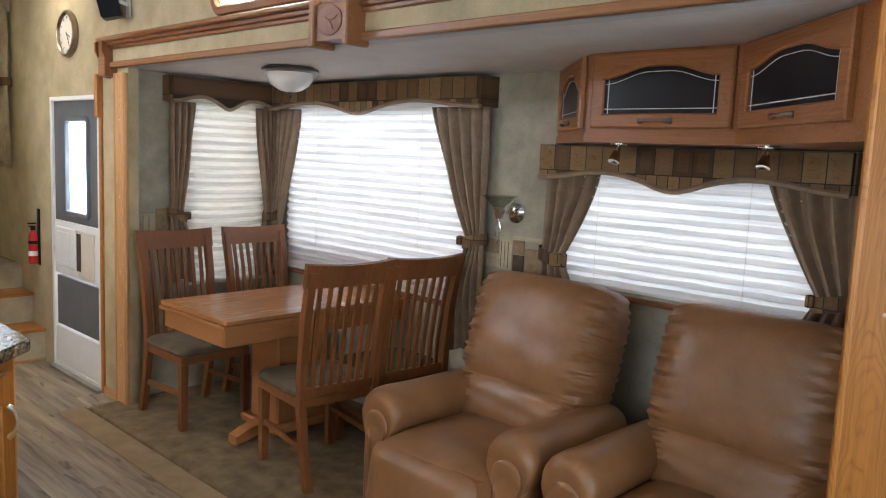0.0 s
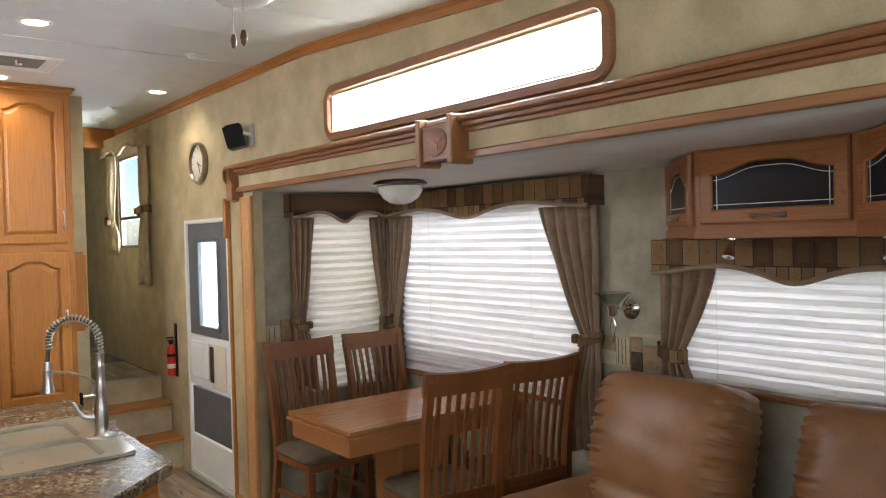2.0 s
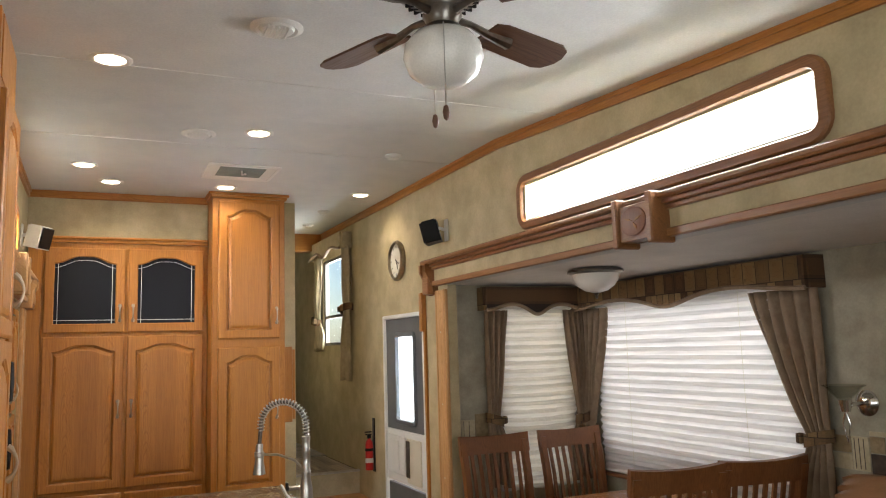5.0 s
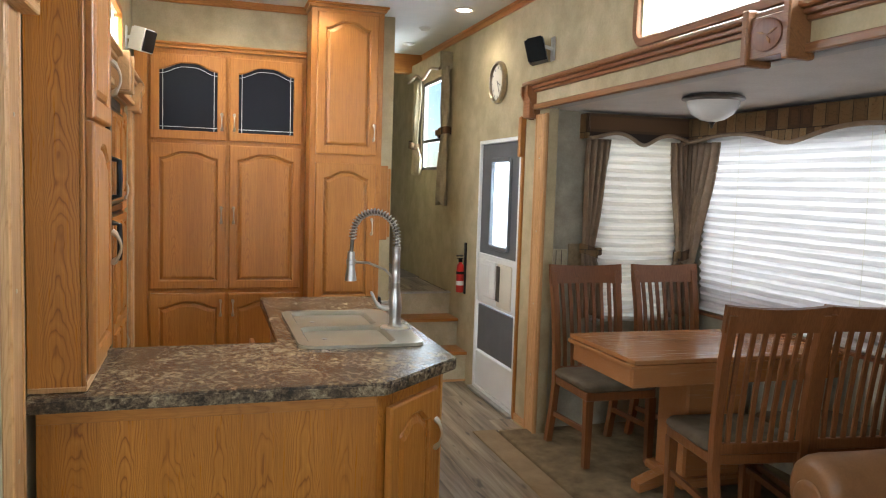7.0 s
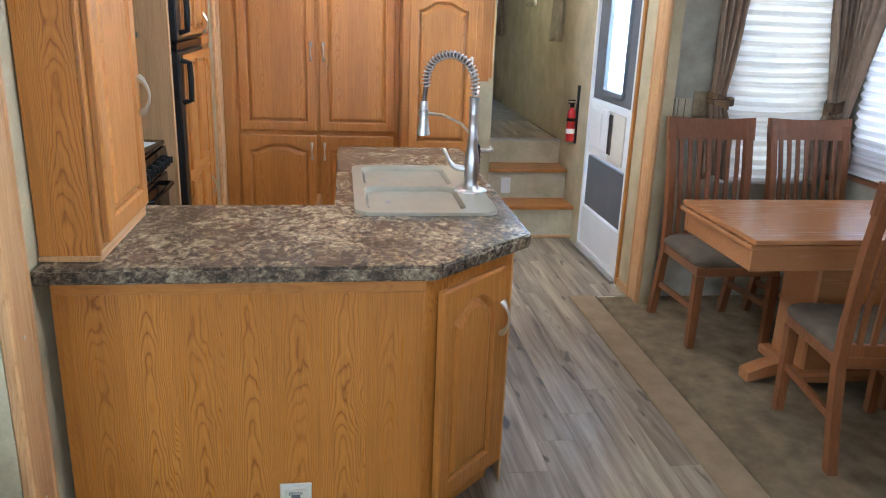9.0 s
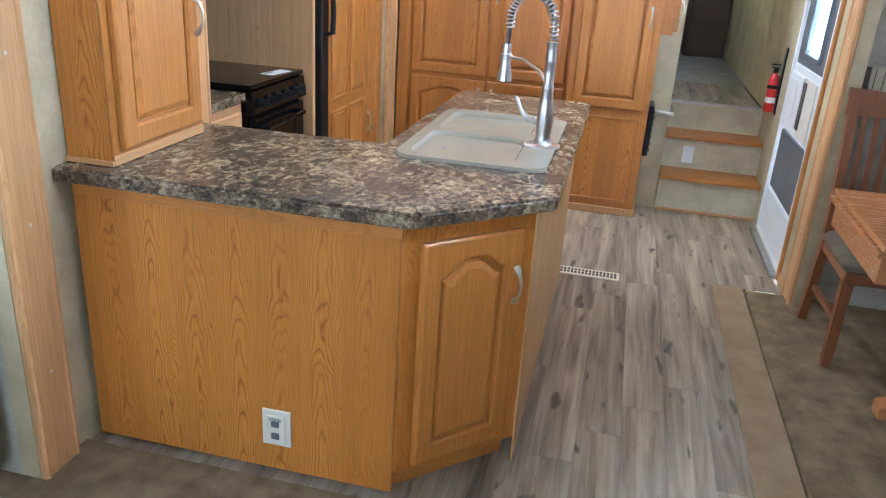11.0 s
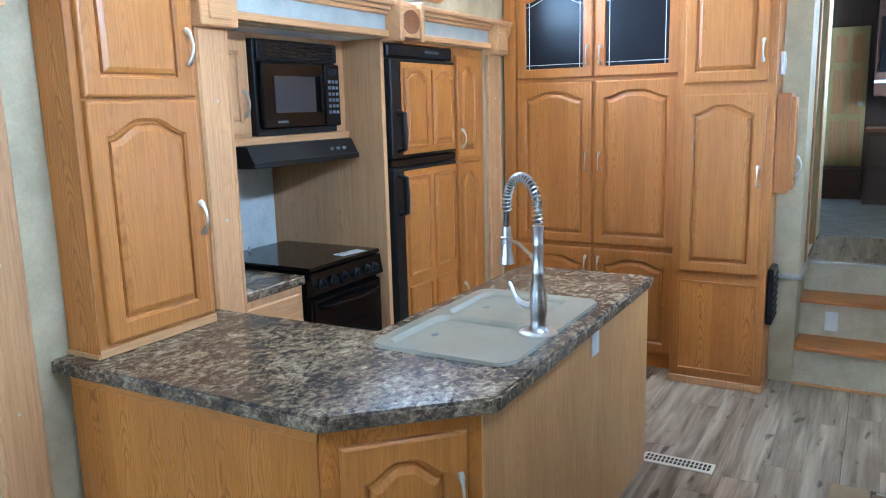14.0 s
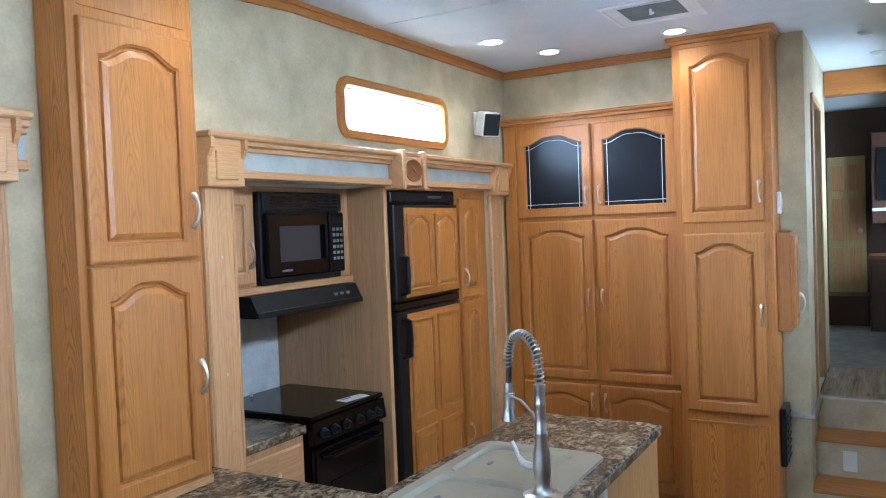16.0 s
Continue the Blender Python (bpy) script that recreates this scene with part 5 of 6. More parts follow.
part("trim_top", box(-0.28, 0.285, -0.05, -0.03, 0.335, 0.42, 0.004), black_matt, mw)
for k in range(4):
    for c in range(9):
        part("vent_slot", box(-0.235 + c * 0.055, -0.19 + c * 0.055, -0.053, -0.0495, 0.35 + k * 0.016, 0.358 + k * 0.016), black_gloss, mw)
dr = part("door", box(-0.275, 0.155, -0.065, -0.03, 0.03, 0.325, 0.008), black_gloss, mw)
part("window", box(-0.20, 0.085, -0.068, -0.0655, 0.10, 0.265, 0.002), glass_material("microwave_screen", (0.035, 0.035, 0.035), 0.25, False), dr)
part("door_pull", box(0.11, 0.13, -0.085, -0.065, 0.10, 0.27, 0.006), black_gloss, dr)
kp = part("keypad", box(0.165, 0.28, -0.066, -0.03, 0.03, 0.325, 0.006), black_gloss, mw)
part("display", box(0.185, 0.262, -0.068, -0.0665, 0.275, 0.305), door_glass, kp)
for r in range(6):
    for c in range(3):
        part("key", box(0.185 + c * 0.029, 0.205 + c * 0.029, -0.068, -0.0665, 0.09 + r * 0.029, 0.105 + r * 0.029), grey_panel, kp)
part("logo_bar", box(-0.19, -0.12, -0.067, -0.0655, 0.055, 0.065), grey_panel, dr)
hood = thing("range_hood", "black slim range hood above the stove", "range hood", pose(-2.745, 0.17, 1.402, 0, 0, 180))
hp_ = prism([(0.50, 0.0), (-0.08, 0.0), (-0.10, 0.02), (-0.06, 0.095), (0.50, 0.096)], -0.37, 0.39, m=Matrix(((0, 0, 1, 0), (1, 0, 0, 0), (0, 1, 0, 0), (0, 0, 0, 1))))
part("body", hp_, black_matt, hood)
part("front_lip", box(-0.37, 0.39, -0.105, -0.095, 0.0, 0.026, 0.003), black_matt, hood)
for k in range(3):
    part("switch", box(0.18 + k * 0.05, 0.21 + k * 0.05, -0.085, -0.072, 0.045, 0.062, 0.003), grey_panel, hood)


# ---- entry door and its wall ----
door = thing("door_1", "white-framed trailer entry door with a grey panel and small window", "door", pose(-4.0, NY, 0.02), kind="structure")
DW, DH = 0.80, 1.86
for nm, b in (("frame_side", (-DW / 2, -DW / 2 + 0.028, 0, DH)), ("frame_side", (DW / 2 - 0.028, DW / 2, 0, DH)), ("frame_head", (-DW / 2 + 0.028, DW / 2 - 0.028, DH - 0.028, DH)), ("threshold", (-DW / 2 + 0.028, DW / 2 - 0.028, 0, 0.025))):
    part(nm, box(b[0], b[1], -0.016, 0.05, b[2], b[3], 0.006, seg=2), white_plastic, door)
upper = part("upper_panel", wall_with_holes(-DW / 2 + 0.03, DW / 2 - 0.03, 1.03, DH - 0.03, [(-0.15, 0.19, 1.10, 1.70)], 0.03), grey_panel, door, "grey upper panel")
upper.location = (0, 0.004, 0)
part("window_rim", placed(ring_frame(0.40, 0.66, 0.05, 0.035, -0.012, 0.02), Matrix.Translation((0.02, 0, 1.40))), grey_panel, door, smooth=True)
g = part("pane", box(-0.16, 0.20, 0.016, 0.02, 1.09, 1.71), frosted_pane, door)
g.visible_shadow = False
part("middle_panel", box(-DW / 2 + 0.03, DW / 2 - 0.03, -0.004, 0.03, 0.66, 1.026, 0.004), white_plastic, door)
sl = part("screen_slide", box(-0.32, 0.02, -0.022, -0.004, 0.72, 0.99, 0.006), white_plastic, door)
part("slide_rib", box(-0.30, -0.08, -0.028, -0.022, 0.75, 0.96, 0.004), white_plastic, sl)
lk = part("lock_plate", box(0.045, 0.30, -0.014, -0.004, 0.68, 0.985, 0.004), cream_plastic, door)
for k in (0.05, 0.085):
    part("lock_slot", box(k, k + 0.018, -0.024, -0.014, 0.72, 0.97, 0.003), gunmetal, lk)
part("lower_grey_panel", box(-DW / 2 + 0.05, DW / 2 - 0.05, -0.001, 0.03, 0.30, 0.645, 0.003), grey_panel, door, "dark grey lower panel")
part("kick_panel", box(-DW / 2 + 0.03, DW / 2 - 0.03, -0.005, 0.03, 0.026, 0.285, 0.004), white_plastic, door)
ss = thing("trim_door_edge", "oak edge strip beside the entry door", "trim", pose(-3.585, NY, 0), kind="structure")
part("strip", box(-0.012, 0.018, -0.018, 0, 0.0, 1.76, 0.004), oak, ss)
part("catch", box(-0.016, 0.022, -0.045, 0, 1.74, 2.0, 0.008), oak, ss)
part("threshold_plate", box(-0.83, 0.0, -0.05, -0.001, 0.0, 0.02, 0.003), nickel, ss)
part("base_trim", box(0.02, 0.27, -0.014, 0, 0.0, 0.05, 0.003), pine_x, ss)

clock = thing("wall_clock", "oval-looking round wall clock with a dark bronze rim and cream face", "clock", pose(-4.07, NY, 2.275, 90, 0, 0))
part("rim", lathe([(0.145, 0.0), (0.15, 0.012), (0.145, 0.03), (0.13, 0.036), (0.124, 0.03), (0.122, 0.014)], 40, capped=False), bronze_dark, clock, "dark bronze rim", True)
part("face", lathe([(0.126, 0.0), (0.126, 0.016), (0.001, 0.016)], 40), clock_face, clock)
for k in range(12):
    a = radians(30 * k)
    tk = part("hour_mark", box(-0.003, 0.003, 0.095, 0.113, 0.0165, 0.018), grey_panel, clock)
    tk.rotation_euler = (0, 0, a)
for nm, L, a in (("hour_hand", 0.06, -115), ("minute_hand", 0.09, -152)):
    hd = part(nm, box(-0.0025, 0.0025, -0.012, L, 0.019, 0.021), black_matt, clock)
    hd.rotation_euler = (0, 0, radians(a))


def speaker(x, y, z, rz, label, shell):
    s = thing("wall_speaker", label, "speaker", pose(x, y, z, 0, 0, rz))
    part("bracket", box(-0.022, 0.022, -0.012, 0, -0.07, 0.07, 0.003), white_plastic, s, "white wall bracket")
    part("arm", tube([(0, -0.01, 0), (0, -0.05, 0.01), (0, -0.075, 0.0)], 0.011, 8), white_plastic, s, smooth=True)
    c = part("case", prism([(-0.05, 0), (0.05, 0), (0.062, -0.10), (-0.062, -0.10)], -0.072, 0.072, 0.008), shell, s, "speaker shell")
    c.matrix_basis = pose(0, -0.055, 0, 14, 0, -30)
    part("grille", box(-0.056, 0.056, -0.112, -0.1005, -0.066, 0.066, 0.005), black_matt, c)
    return s


speaker(-3.20, NY, 2.37, 0, "small black satellite speaker on a wall bracket", black_matt)
speaker(-4.18, SY, 2.40, 180, "small black satellite speaker with a white shell beside the kitchen window", white_plastic)

ext = thing("fire_extinguisher", "red fire extinguisher clipped to the wall by the steps", "fire extinguisher", pose(-4.68, NY, 0.70) @ Matrix.Scale(0.76, 4))
part("back_plate", box(-0.03, 0.03, -0.012, 0, -0.02, 0.52, 0.004), black_matt, ext)
part("cylinder", lathe([(0.001, 0.0), (0.036, 0.0), (0.041, 0.01), (0.041, 0.25), (0.035, 0.285), (0.018, 0.305), (0.016, 0.32)], 24, m=Matrix.Translation((0, -0.058, 0.0))), red_paint, ext, "glossy red cylinder", True)
part("label", lathe([(0.0418, 0.075), (0.0418, 0.12)], 24, m=Matrix.Translation((0, -0.058, 0.0))), white_plastic, ext)
part("valve", box(-0.018, 0.018, -0.078, -0.04, 0.315, 0.36, 0.006), black_matt, ext)
part("lever", box(-0.012, 0.012, -0.105, -0.03, 0.375, 0.388, 0.004), black_matt, ext)
part("lever", box(-0.012, 0.012, -0.10, -0.03, 0.352, 0.362, 0.004), black_matt, ext)
part("strap", lathe([(0.0425, 0.19), (0.0435, 0.195), (0.0435, 0.215), (0.0425, 0.22)], 24, m=Matrix.Translation((0, -0.058, 0.0))), black_matt, ext, smooth=True)

# ---- steps ----
steps = thing("stairs", "three steps with oak treads and pale vinyl risers", "stairs", pose(-4.60, 2.56, 0), kind="structure")
runs = [(-4.60, -4.84, 0.24), (-4.84, -5.06, 0.465)]
for x0, x1, z in runs:
    part("riser", box(x0 + 4.60 - 0.5, x0 + 4.60, -0.315, 0.318, z - 0.24 if z < 0.3 else 0.24, z - 0.026), stone_base, steps, "mottled beige riser")
    part("tread", box(x1 + 4.58, x0 + 4.632, -0.316, 0.319, z - 0.026, z, 0.008, seg=2), oak_y, steps)
part("riser", box(-0.56, -0.46, -0.315, 0.318, 0.465, UP - 0.012), stone_base, steps)
part("metal_nosing", box(-0.49, -0.445, -0.316, 0.319, UP - 0.012, UP + 0.004, 0.003), nickel, steps, "metal edge strip")
part("foot_trim", box(0.0, 0.014, -0.316, 0.319, 0.0, 0.018, 0.003), pine, steps)
so = thing("outlet_plate", "white outlet on the second riser", "outlet", pose(-4.838, 2.42, 0.335, 0, 0, 90))
part("plate", box(-0.036, 0.036, -0.007, 0, -0.058, 0.058, 0.003), white_plastic, so)
part("socket", box(-0.015, 0.015, -0.009, -0.006, -0.035, 0.035, 0.002), white_plastic, so)
cap = thing("trim_wall_cap", "grey moulded cap at the foot of the hall wall", "trim", pose(-4.62, 2.245, UP), kind="structure")
part("cap", box(-0.5, 0.03, -0.13, 0.025, -0.03, 0.0, 0.008), nickel, cap)
setting("floor_upper", box(-6.05, -5.10, 0.4, NY, UP - 0.06, UP - 0.006), subfloor_mat, "subfloor of the upper hall", "floor")
setting("floor_upper_carpet", box(-8.7, -6.05, 0.4, NY, UP - 0.06, UP + 0.006, 0.002), mottled("grey_carpet", (0.24, 0.225, 0.19), (0.33, 0.31, 0.27), 8, 0.95, 220, 0.9, dist=0.005), "pale grey carpet of the upper room", "carpet")
setting("floor_upper_step", box(-8.7, -8.25, 0.4, 2.46, UP + 0.006, 0.94, 0.006), fan_wood, "dark step to the bedroom", "step")
bd = thing("door_2", "six-panel yellow-beige bedroom door standing open", "door", pose(-8.66, 2.27, 0.945, 0, 0, 90), kind="structure")
part("leaf", box(-0.17, 0.17, -0.035, 0, 0, 1.36, 0.004), wood("bedroom_door_wood", (0.42, 0.30, 0.10), (0.50, 0.37, 0.14), (0.55, 0.41, 0.17), "z", 0.4), bd)
for z0, z1 in ((0.08, 0.45), (0.52, 0.95), (1.02, 1.28)):
    for x0 in (-0.13, 0.02):
        part("door_panel", box(x0, x0 + 0.11, -0.042, -0.035, z0, z1, 0.004), pine, bd)
part("knob", lathe([(0.012, 0), (0.012, 0.02), (0.024, 0.03), (0.024, 0.045), (0.001, 0.05)], 16, m=Matrix.Translation((0.12, -0.035, 0.62)) @ pose(0, 0, 0, 90, 0, 0)), nickel, bd, smooth=True)
uc = thing("bedroom_cabinet", "brown wooden cabinet at the end of the upper room", "cabinet", pose(-7.9, 2.70, UP + 0.006, 0, 0, 90))
part("body", box(-0.22, 0.17, 0, 0.5, 0, 0.66, 0.004), hall_wood, uc)
part("top", box(-0.235, 0.175, -0.02, 0.5, 0.66, 0.69, 0.004), chair_wood, uc)
for k in range(2):
    part("drawer", box(-0.2, 0.15, -0.018, 0, 0.05 + k * 0.3, 0.32 + k * 0.3, 0.005), hall_wood, uc)
tv = thing("overhead_cabinet_unit", "dark shelf recess with a black screen high in the upper room", "cabinet", pose(-8.3, 2.70, 1.75, 0, 0, 90))
part("surround", box(-0.2, 0.17, 0.0, 0.38, -0.12, 0.75, 0.004), fan_wood, tv)
part("screen", box(-0.16, 0.15, -0.03, 0.0, 0.1, 0.6, 0.004), black_gloss, tv)
part("shelf", box(-0.2, 0.17, -0.06, 0.0, 0.0, 0.03, 0.004), white_plastic, tv)
dj = thing("trim_hall_jamb", "oak casing of the side-room doorway", "trim", pose(-5.35, 2.242, UP), kind="structure")
for b in ((-0.35, -0.30, 0, 1.83), (0.30, 0.36, 0, 1.83)):
    part("casing", box(b[0], b[1], 0.0, 0.014, b[2], b[3], 0.003), oak_grey, dj)
part("head_casing", box(-0.30, 0.30, 0.0, 0.014, 1.79, 1.84, 0.003), oak_grey, dj)


# ---- dining set ----
def dining_chair(m, label):
    """Slat-back chair; local -y is its front, the back rises at +y."""
    t = thing("dining_chair", label, "chair", m, "dining chairs")
    hw = 0.215
    part("seat_frame", box(-hw, hw, -0.21, 0.20, 0.375, 0.425, 0.006), chair_wood, t)
    cush = bmesh.new()
    rings = []
    for ins, z in ((0.012, 0.425), (0.0, 0.436), (0.0, 0.452), (0.012, 0.468), (0.05, 0.478), (0.12, 0.482)):
        rings.append([(x, y - 0.01, z) for x, y in rounded(0.46 - 2 * ins, 0.44 - 2 * ins, max(0.06 - ins * 0.3, 0.02), 5)])
    own = sweep(True, rings)
    part("seat", own, seat_fabric, t, "grey-brown upholstered seat", True)
    for s in (-1, 1):
        part("front_leg", sweep(True, [[(s * (hw - 0.02) + dx * k, -0.19 + dy * k, z) for dx, dy in ((-0.022, -0.022), (0.022, -0.022), (0.022, 0.022), (-0.022, 0.022))] for z, k in ((0.0, 0.8), (0.2, 0.9), (0.378, 1.0))]), chair_wood, t)
        path = [(0.28, 0.0), (0.235, 0.18), (0.20, 0.38), (0.205, 0.55), (0.235, 0.80), (0.285, 1.035)]
        part("back_leg", sweep(True, [[(s * (hw - 0.012 + 0.012 * max(0, z - 0.4)) + dx * 0.018, y + dy * 0.021, z) for dx, dy in ((-1, -1), (1, -1), (1, 1), (-1, 1))] for y, z in path]), chair_wood, t)
        part("side_stretcher", sweep(True, [[(s * (hw - 0.018) + dx * 0.009, y, z + dz * 0.014) for dx, dz in ((-1, -1), (1, -1), (1, 1), (-1, 1))] for y, z in ((-0.19, 0.205), (0.23, 0.185))]), chair_wood, t)
    n = 10
    top = []
    for k in range(n + 1):
        u = 2 * k / n - 1
        x, y = u * (hw + 0.022), 0.275 + 0.022 * (1 - u * u)
        h = 0.012 * (u * u)
        top.append([(x, y - 0.022, 0.962), (x, y + 0.004, 0.962), (x, y + 0.021, 1.062 + h), (x, y - 0.004, 1.066 + h)])
    part("top_rail", sweep(True, top), chair_wood, t)
    part("lower_rail", box(-hw + 0.01, hw - 0.01, 0.19, 0.212, 0.425, 0.475, 0.004), chair_wood, t)
    for k in range(7):
        u = 2 * (k + 1) / 8 - 1
        x = u * (hw - 0.01)
        part("slat", sweep(True, [[(x * sx + dx * 0.0105, y + 0.018 * (1 - u * u) * f + dy * 0.006, z) for dx, dy in ((-1, -1), (1, -1), (1, 1), (-1, 1))] for y, z, sx, f in ((0.202, 0.46, 0.96, 0), (0.208, 0.62, 0.98, 0.6), (0.236, 0.82, 1, 0.8), (0.268, 0.975, 1.02, 1))]), chair_wood, t)
    return t


first = dining_chair(pose(-2.81, 3.10, 0.018, 0, 0, 90), "brown wooden slat-back chair with a grey seat by the narrow window")
c2 = copy_thing(first, pose(-2.83, 3.67, 0.018, 0, 0, 92))
c3 = copy_thing(first, pose(-1.79, 3.19, 0.018, 0, 0, -97))
tagged(c3, "brown wooden slat-back chair with its back to the recliners")
c4 = copy_thing(first, pose(-1.76, 3.66, 0.018, 0, 0, -97))
tagged(c4, "brown wooden slat-back chair with its back to the recliners")

tbl = thing("dining_table", "honey-brown wooden extending table on a pedestal", "table", pose(-2.28, 3.37, 0.018))
TX, TY = 0.33, 0.60
part("tabletop", box(-TX, TX, -TY, TY, 0.735, 0.757, 0.005, seg=2), table_wood, tbl)
part("extension_leaf", box(-TX + 0.005, TX - 0.005, -TY - 0.012, TY + 0.012, 0.712, 0.732, 0.005, seg=2), table_wood, tbl)
for nm, b in (("apron", (-TX + 0.03, -TX + 0.052, -TY + 0.01, TY - 0.01)), ("apron", (TX - 0.052, TX - 0.03, -TY + 0.01, TY - 0.01)), ("apron", (-TX + 0.052, TX - 0.052, -TY + 0.01, -TY + 0.032)), ("apron", (-TX + 0.052, TX - 0.052, TY - 0.032, TY - 0.01))):
    part(nm, box(*b, 0.62, 0.711, 0.003), table_wood, tbl)
part("pedestal", box(-0.13, 0.13, -0.17, 0.17, 0.09, 0.66, 0.012), table_wood, tbl)
part("pedestal_cap", box(-0.22, 0.22, -0.3, 0.3, 0.66, 0.70, 0.008), table_wood, tbl)
part("pedestal_base", box(-0.17, 0.17, -0.21, 0.21, 0.05, 0.10, 0.012), table_wood, tbl)
for s in (-1, 1):
    part("foot", sweep(True, [[(dx * 0.04, s * y, z), (dx2 * 0.04, s * y, z), (dx2 * 0.04, s * y, z + h), (dx * 0.04, s * y, z + h)] for y, z, h, dx, dx2 in ((0.19, 0.04, 0.06, -1, 1), (0.28, 0.015, 0.06, -1, 1), (0.36, 0.0, 0.045, -1, 1))]), table_wood, tbl)


# ---- recliners ----
def pillow(w, d, h, puff, nx=20, ny=20, wrinkle=0.006, seed=0.0):
    """A stuffed cushion standing on z=0, thick along y, with gathered creases at its sides."""
    bm = bmesh.new()
    def pt(u, v, side):
        e = (1 - abs(u) ** 4.0) * (1 - abs(v) ** 4.0)
        th = d / 2 * (0.35 + 0.65 * max(e, 0) ** 0.45) * side
        edge = max(0.0, (abs(u) - 0.62) / 0.38)
        cr = wrinkle * edge * (math.sin(38 * v + 4 * abs(u) + seed) + 0.6 * math.sin(61 * v - 7 * u + 2 * seed)) * side
        cr += wrinkle * 0.2 * side * math.sin(6 * u + 3.1 * v + seed) * math.sin(9 * v - 2 * u)
        x = u * w / 2 * (1 - 0.03 * abs(v) ** 3 - 0.05 * v ** 8)
        z = h / 2 + v * h / 2 * (1 - 0.04 * abs(u) ** 3 - 0.06 * u ** 8)
        return (x, th + cr + side * puff * max(e, 0) * 0.3, z)
    grids = {}
    for side in (-1, 1):
        grids[side] = [[bm.verts.new(pt(-1 + 2 * i / nx, -1 + 2 * k / ny, side)) for i in range(nx + 1)] for k in range(ny + 1)]
        g = grids[side]
        for k in range(ny):
            for i in range(nx):
                bm.faces.new((g[k][i], g[k][i + 1], g[k + 1][i + 1], g[k + 1][i]))
    a, b = grids[-1], grids[1]
    for k in range(ny):
        for i in (0, nx):
            bm.faces.new((a[k][i], a[k + 1][i], b[k + 1][i], b[k][i]))
    for i in range(nx):
        for k in (0, ny):
            bm.faces.new((a[k][i], b[k][i], b[k][i + 1], a[k][i + 1]))
    return bm


def recliner(m, label):
    """Padded recliner; local -y is its front."""
    t = thing("recliner", label, "armchair", m, "leather recliners")
    part("base", box(-0.30, 0.30, -0.36, 0.30, 0.03, 0.28, 0.03, seg=2), leather, t, smooth=True)
    part("seat_cushion", placed(pillow(0.57, 0.22, 0.64, 0.04, 18, 18, 0.003), Matrix.Translation((0, 0.21, 0.36)) @ pose(0, 0, 0, 90, 0, 0)), leather, t, smooth=True)
    part("footrest", placed(pillow(0.57, 0.16, 0.40, 0.03, 16, 14, 0.003, 2.0), Matrix.Translation((0, -0.40, 0.05)) @ pose(0, 0, 0, -6, 0, 0)), leather, t, smooth=True)
    tilt = Matrix.Translation((0, 0.22, 0.40)) @ pose(0, 0, 0, -17, 0, 0)
    part("back_shell", placed(box(-0.30, 0.30, 0.06, 0.17, -0.15, 0.64, 0.05, seg=3), tilt), leather, t, smooth=True)
    part("lumbar_cushion", placed(pillow(0.64, 0.25, 0.25, 0.05, 30, 24, 0.011, 1.0), tilt @ Matrix.Translation((0, -0.02, -0.02))), leather, t, smooth=True)
    part("back_cushion", placed(pillow(0.72, 0.29, 0.54, 0.07, 40, 60, 0.013), tilt @ Matrix.Translation((0, 0.0, 0.15))), leather, t, "plump tan leather back cushion with gathered sides", True)
    for s in (-1, 1):
        roll = [(0.112 * math.cos(a), 0.512 + 0.1 * math.sin(a)) for a in (radians(-38 + 256 * k / 20) for k in range(21))]
        prof = [(-0.085, 0.03), (0.085, 0.03), (0.086, 0.25), (0.086, 0.40), (0.086, 0.44)] + roll + [(-0.086, 0.44), (-0.086, 0.40), (-0.086, 0.25)]
        rings = []
        for y, k in ((-0.315, 0.66), (-0.318, 0.78), (-0.312, 0.88), (-0.297, 0.96), (-0.27, 1.01), (-0.23, 1.02), (-0.1, 0.99), (0.2, 0.97), (0.34, 0.93), (0.37, 0.8)):
            rings.append([(s * 0.345 + x * k, y, 0.03 + (z - 0.03) * (1 - (1 - k) * 0.35)) for x, z in prof])
        arm = part("armrest", sweep(True, rings), leather, t, smooth=True)
        ring2 = []
        for y, k in ((-0.318, 0.60), (-0.325, 0.58), (-0.328, 0.53), (-0.326, 0.4), (-0.317, 0.34)):
            ring2.append([(s * 0.345 + x * k, y, 0.36 + (z - 0.36) * k * 1.1) for x, z in prof])
        part("arm_front_panel", sweep(True, ring2), leather, arm, smooth=True)
    return t


r1 = recliner(pose(-0.72, 3.26, 0.018, 0, 0, 0), "tan leather recliner with a plump gathered back")
r2 = copy_thing(r1, pose(0.215, 3.26, 0.018, 0, 0, 0))

# ---- overhead cabinets in the slide-out ----
oc = thing("overhead_cabinet", "oak overhead cabinet of three glazed doors with angled ends", "cabinet", pose(0, 0, 0))
plan = [(-0.97, 3.978), (-0.53, 3.54), (0.09, 3.54), (0.66, 2.98), (0.745, 2.98), (0.745, 3.978)]
part("body", prism(plan, 1.69, 2.028), cherry, oc)
part("bottom_rail", prism([(-0.98, 3.974), (-0.534, 3.532), (0.088, 3.532), (0.66, 2.97), (0.744, 2.975), (0.744, 3.974)], 1.68, 1.716, 0.004), cherry, oc)


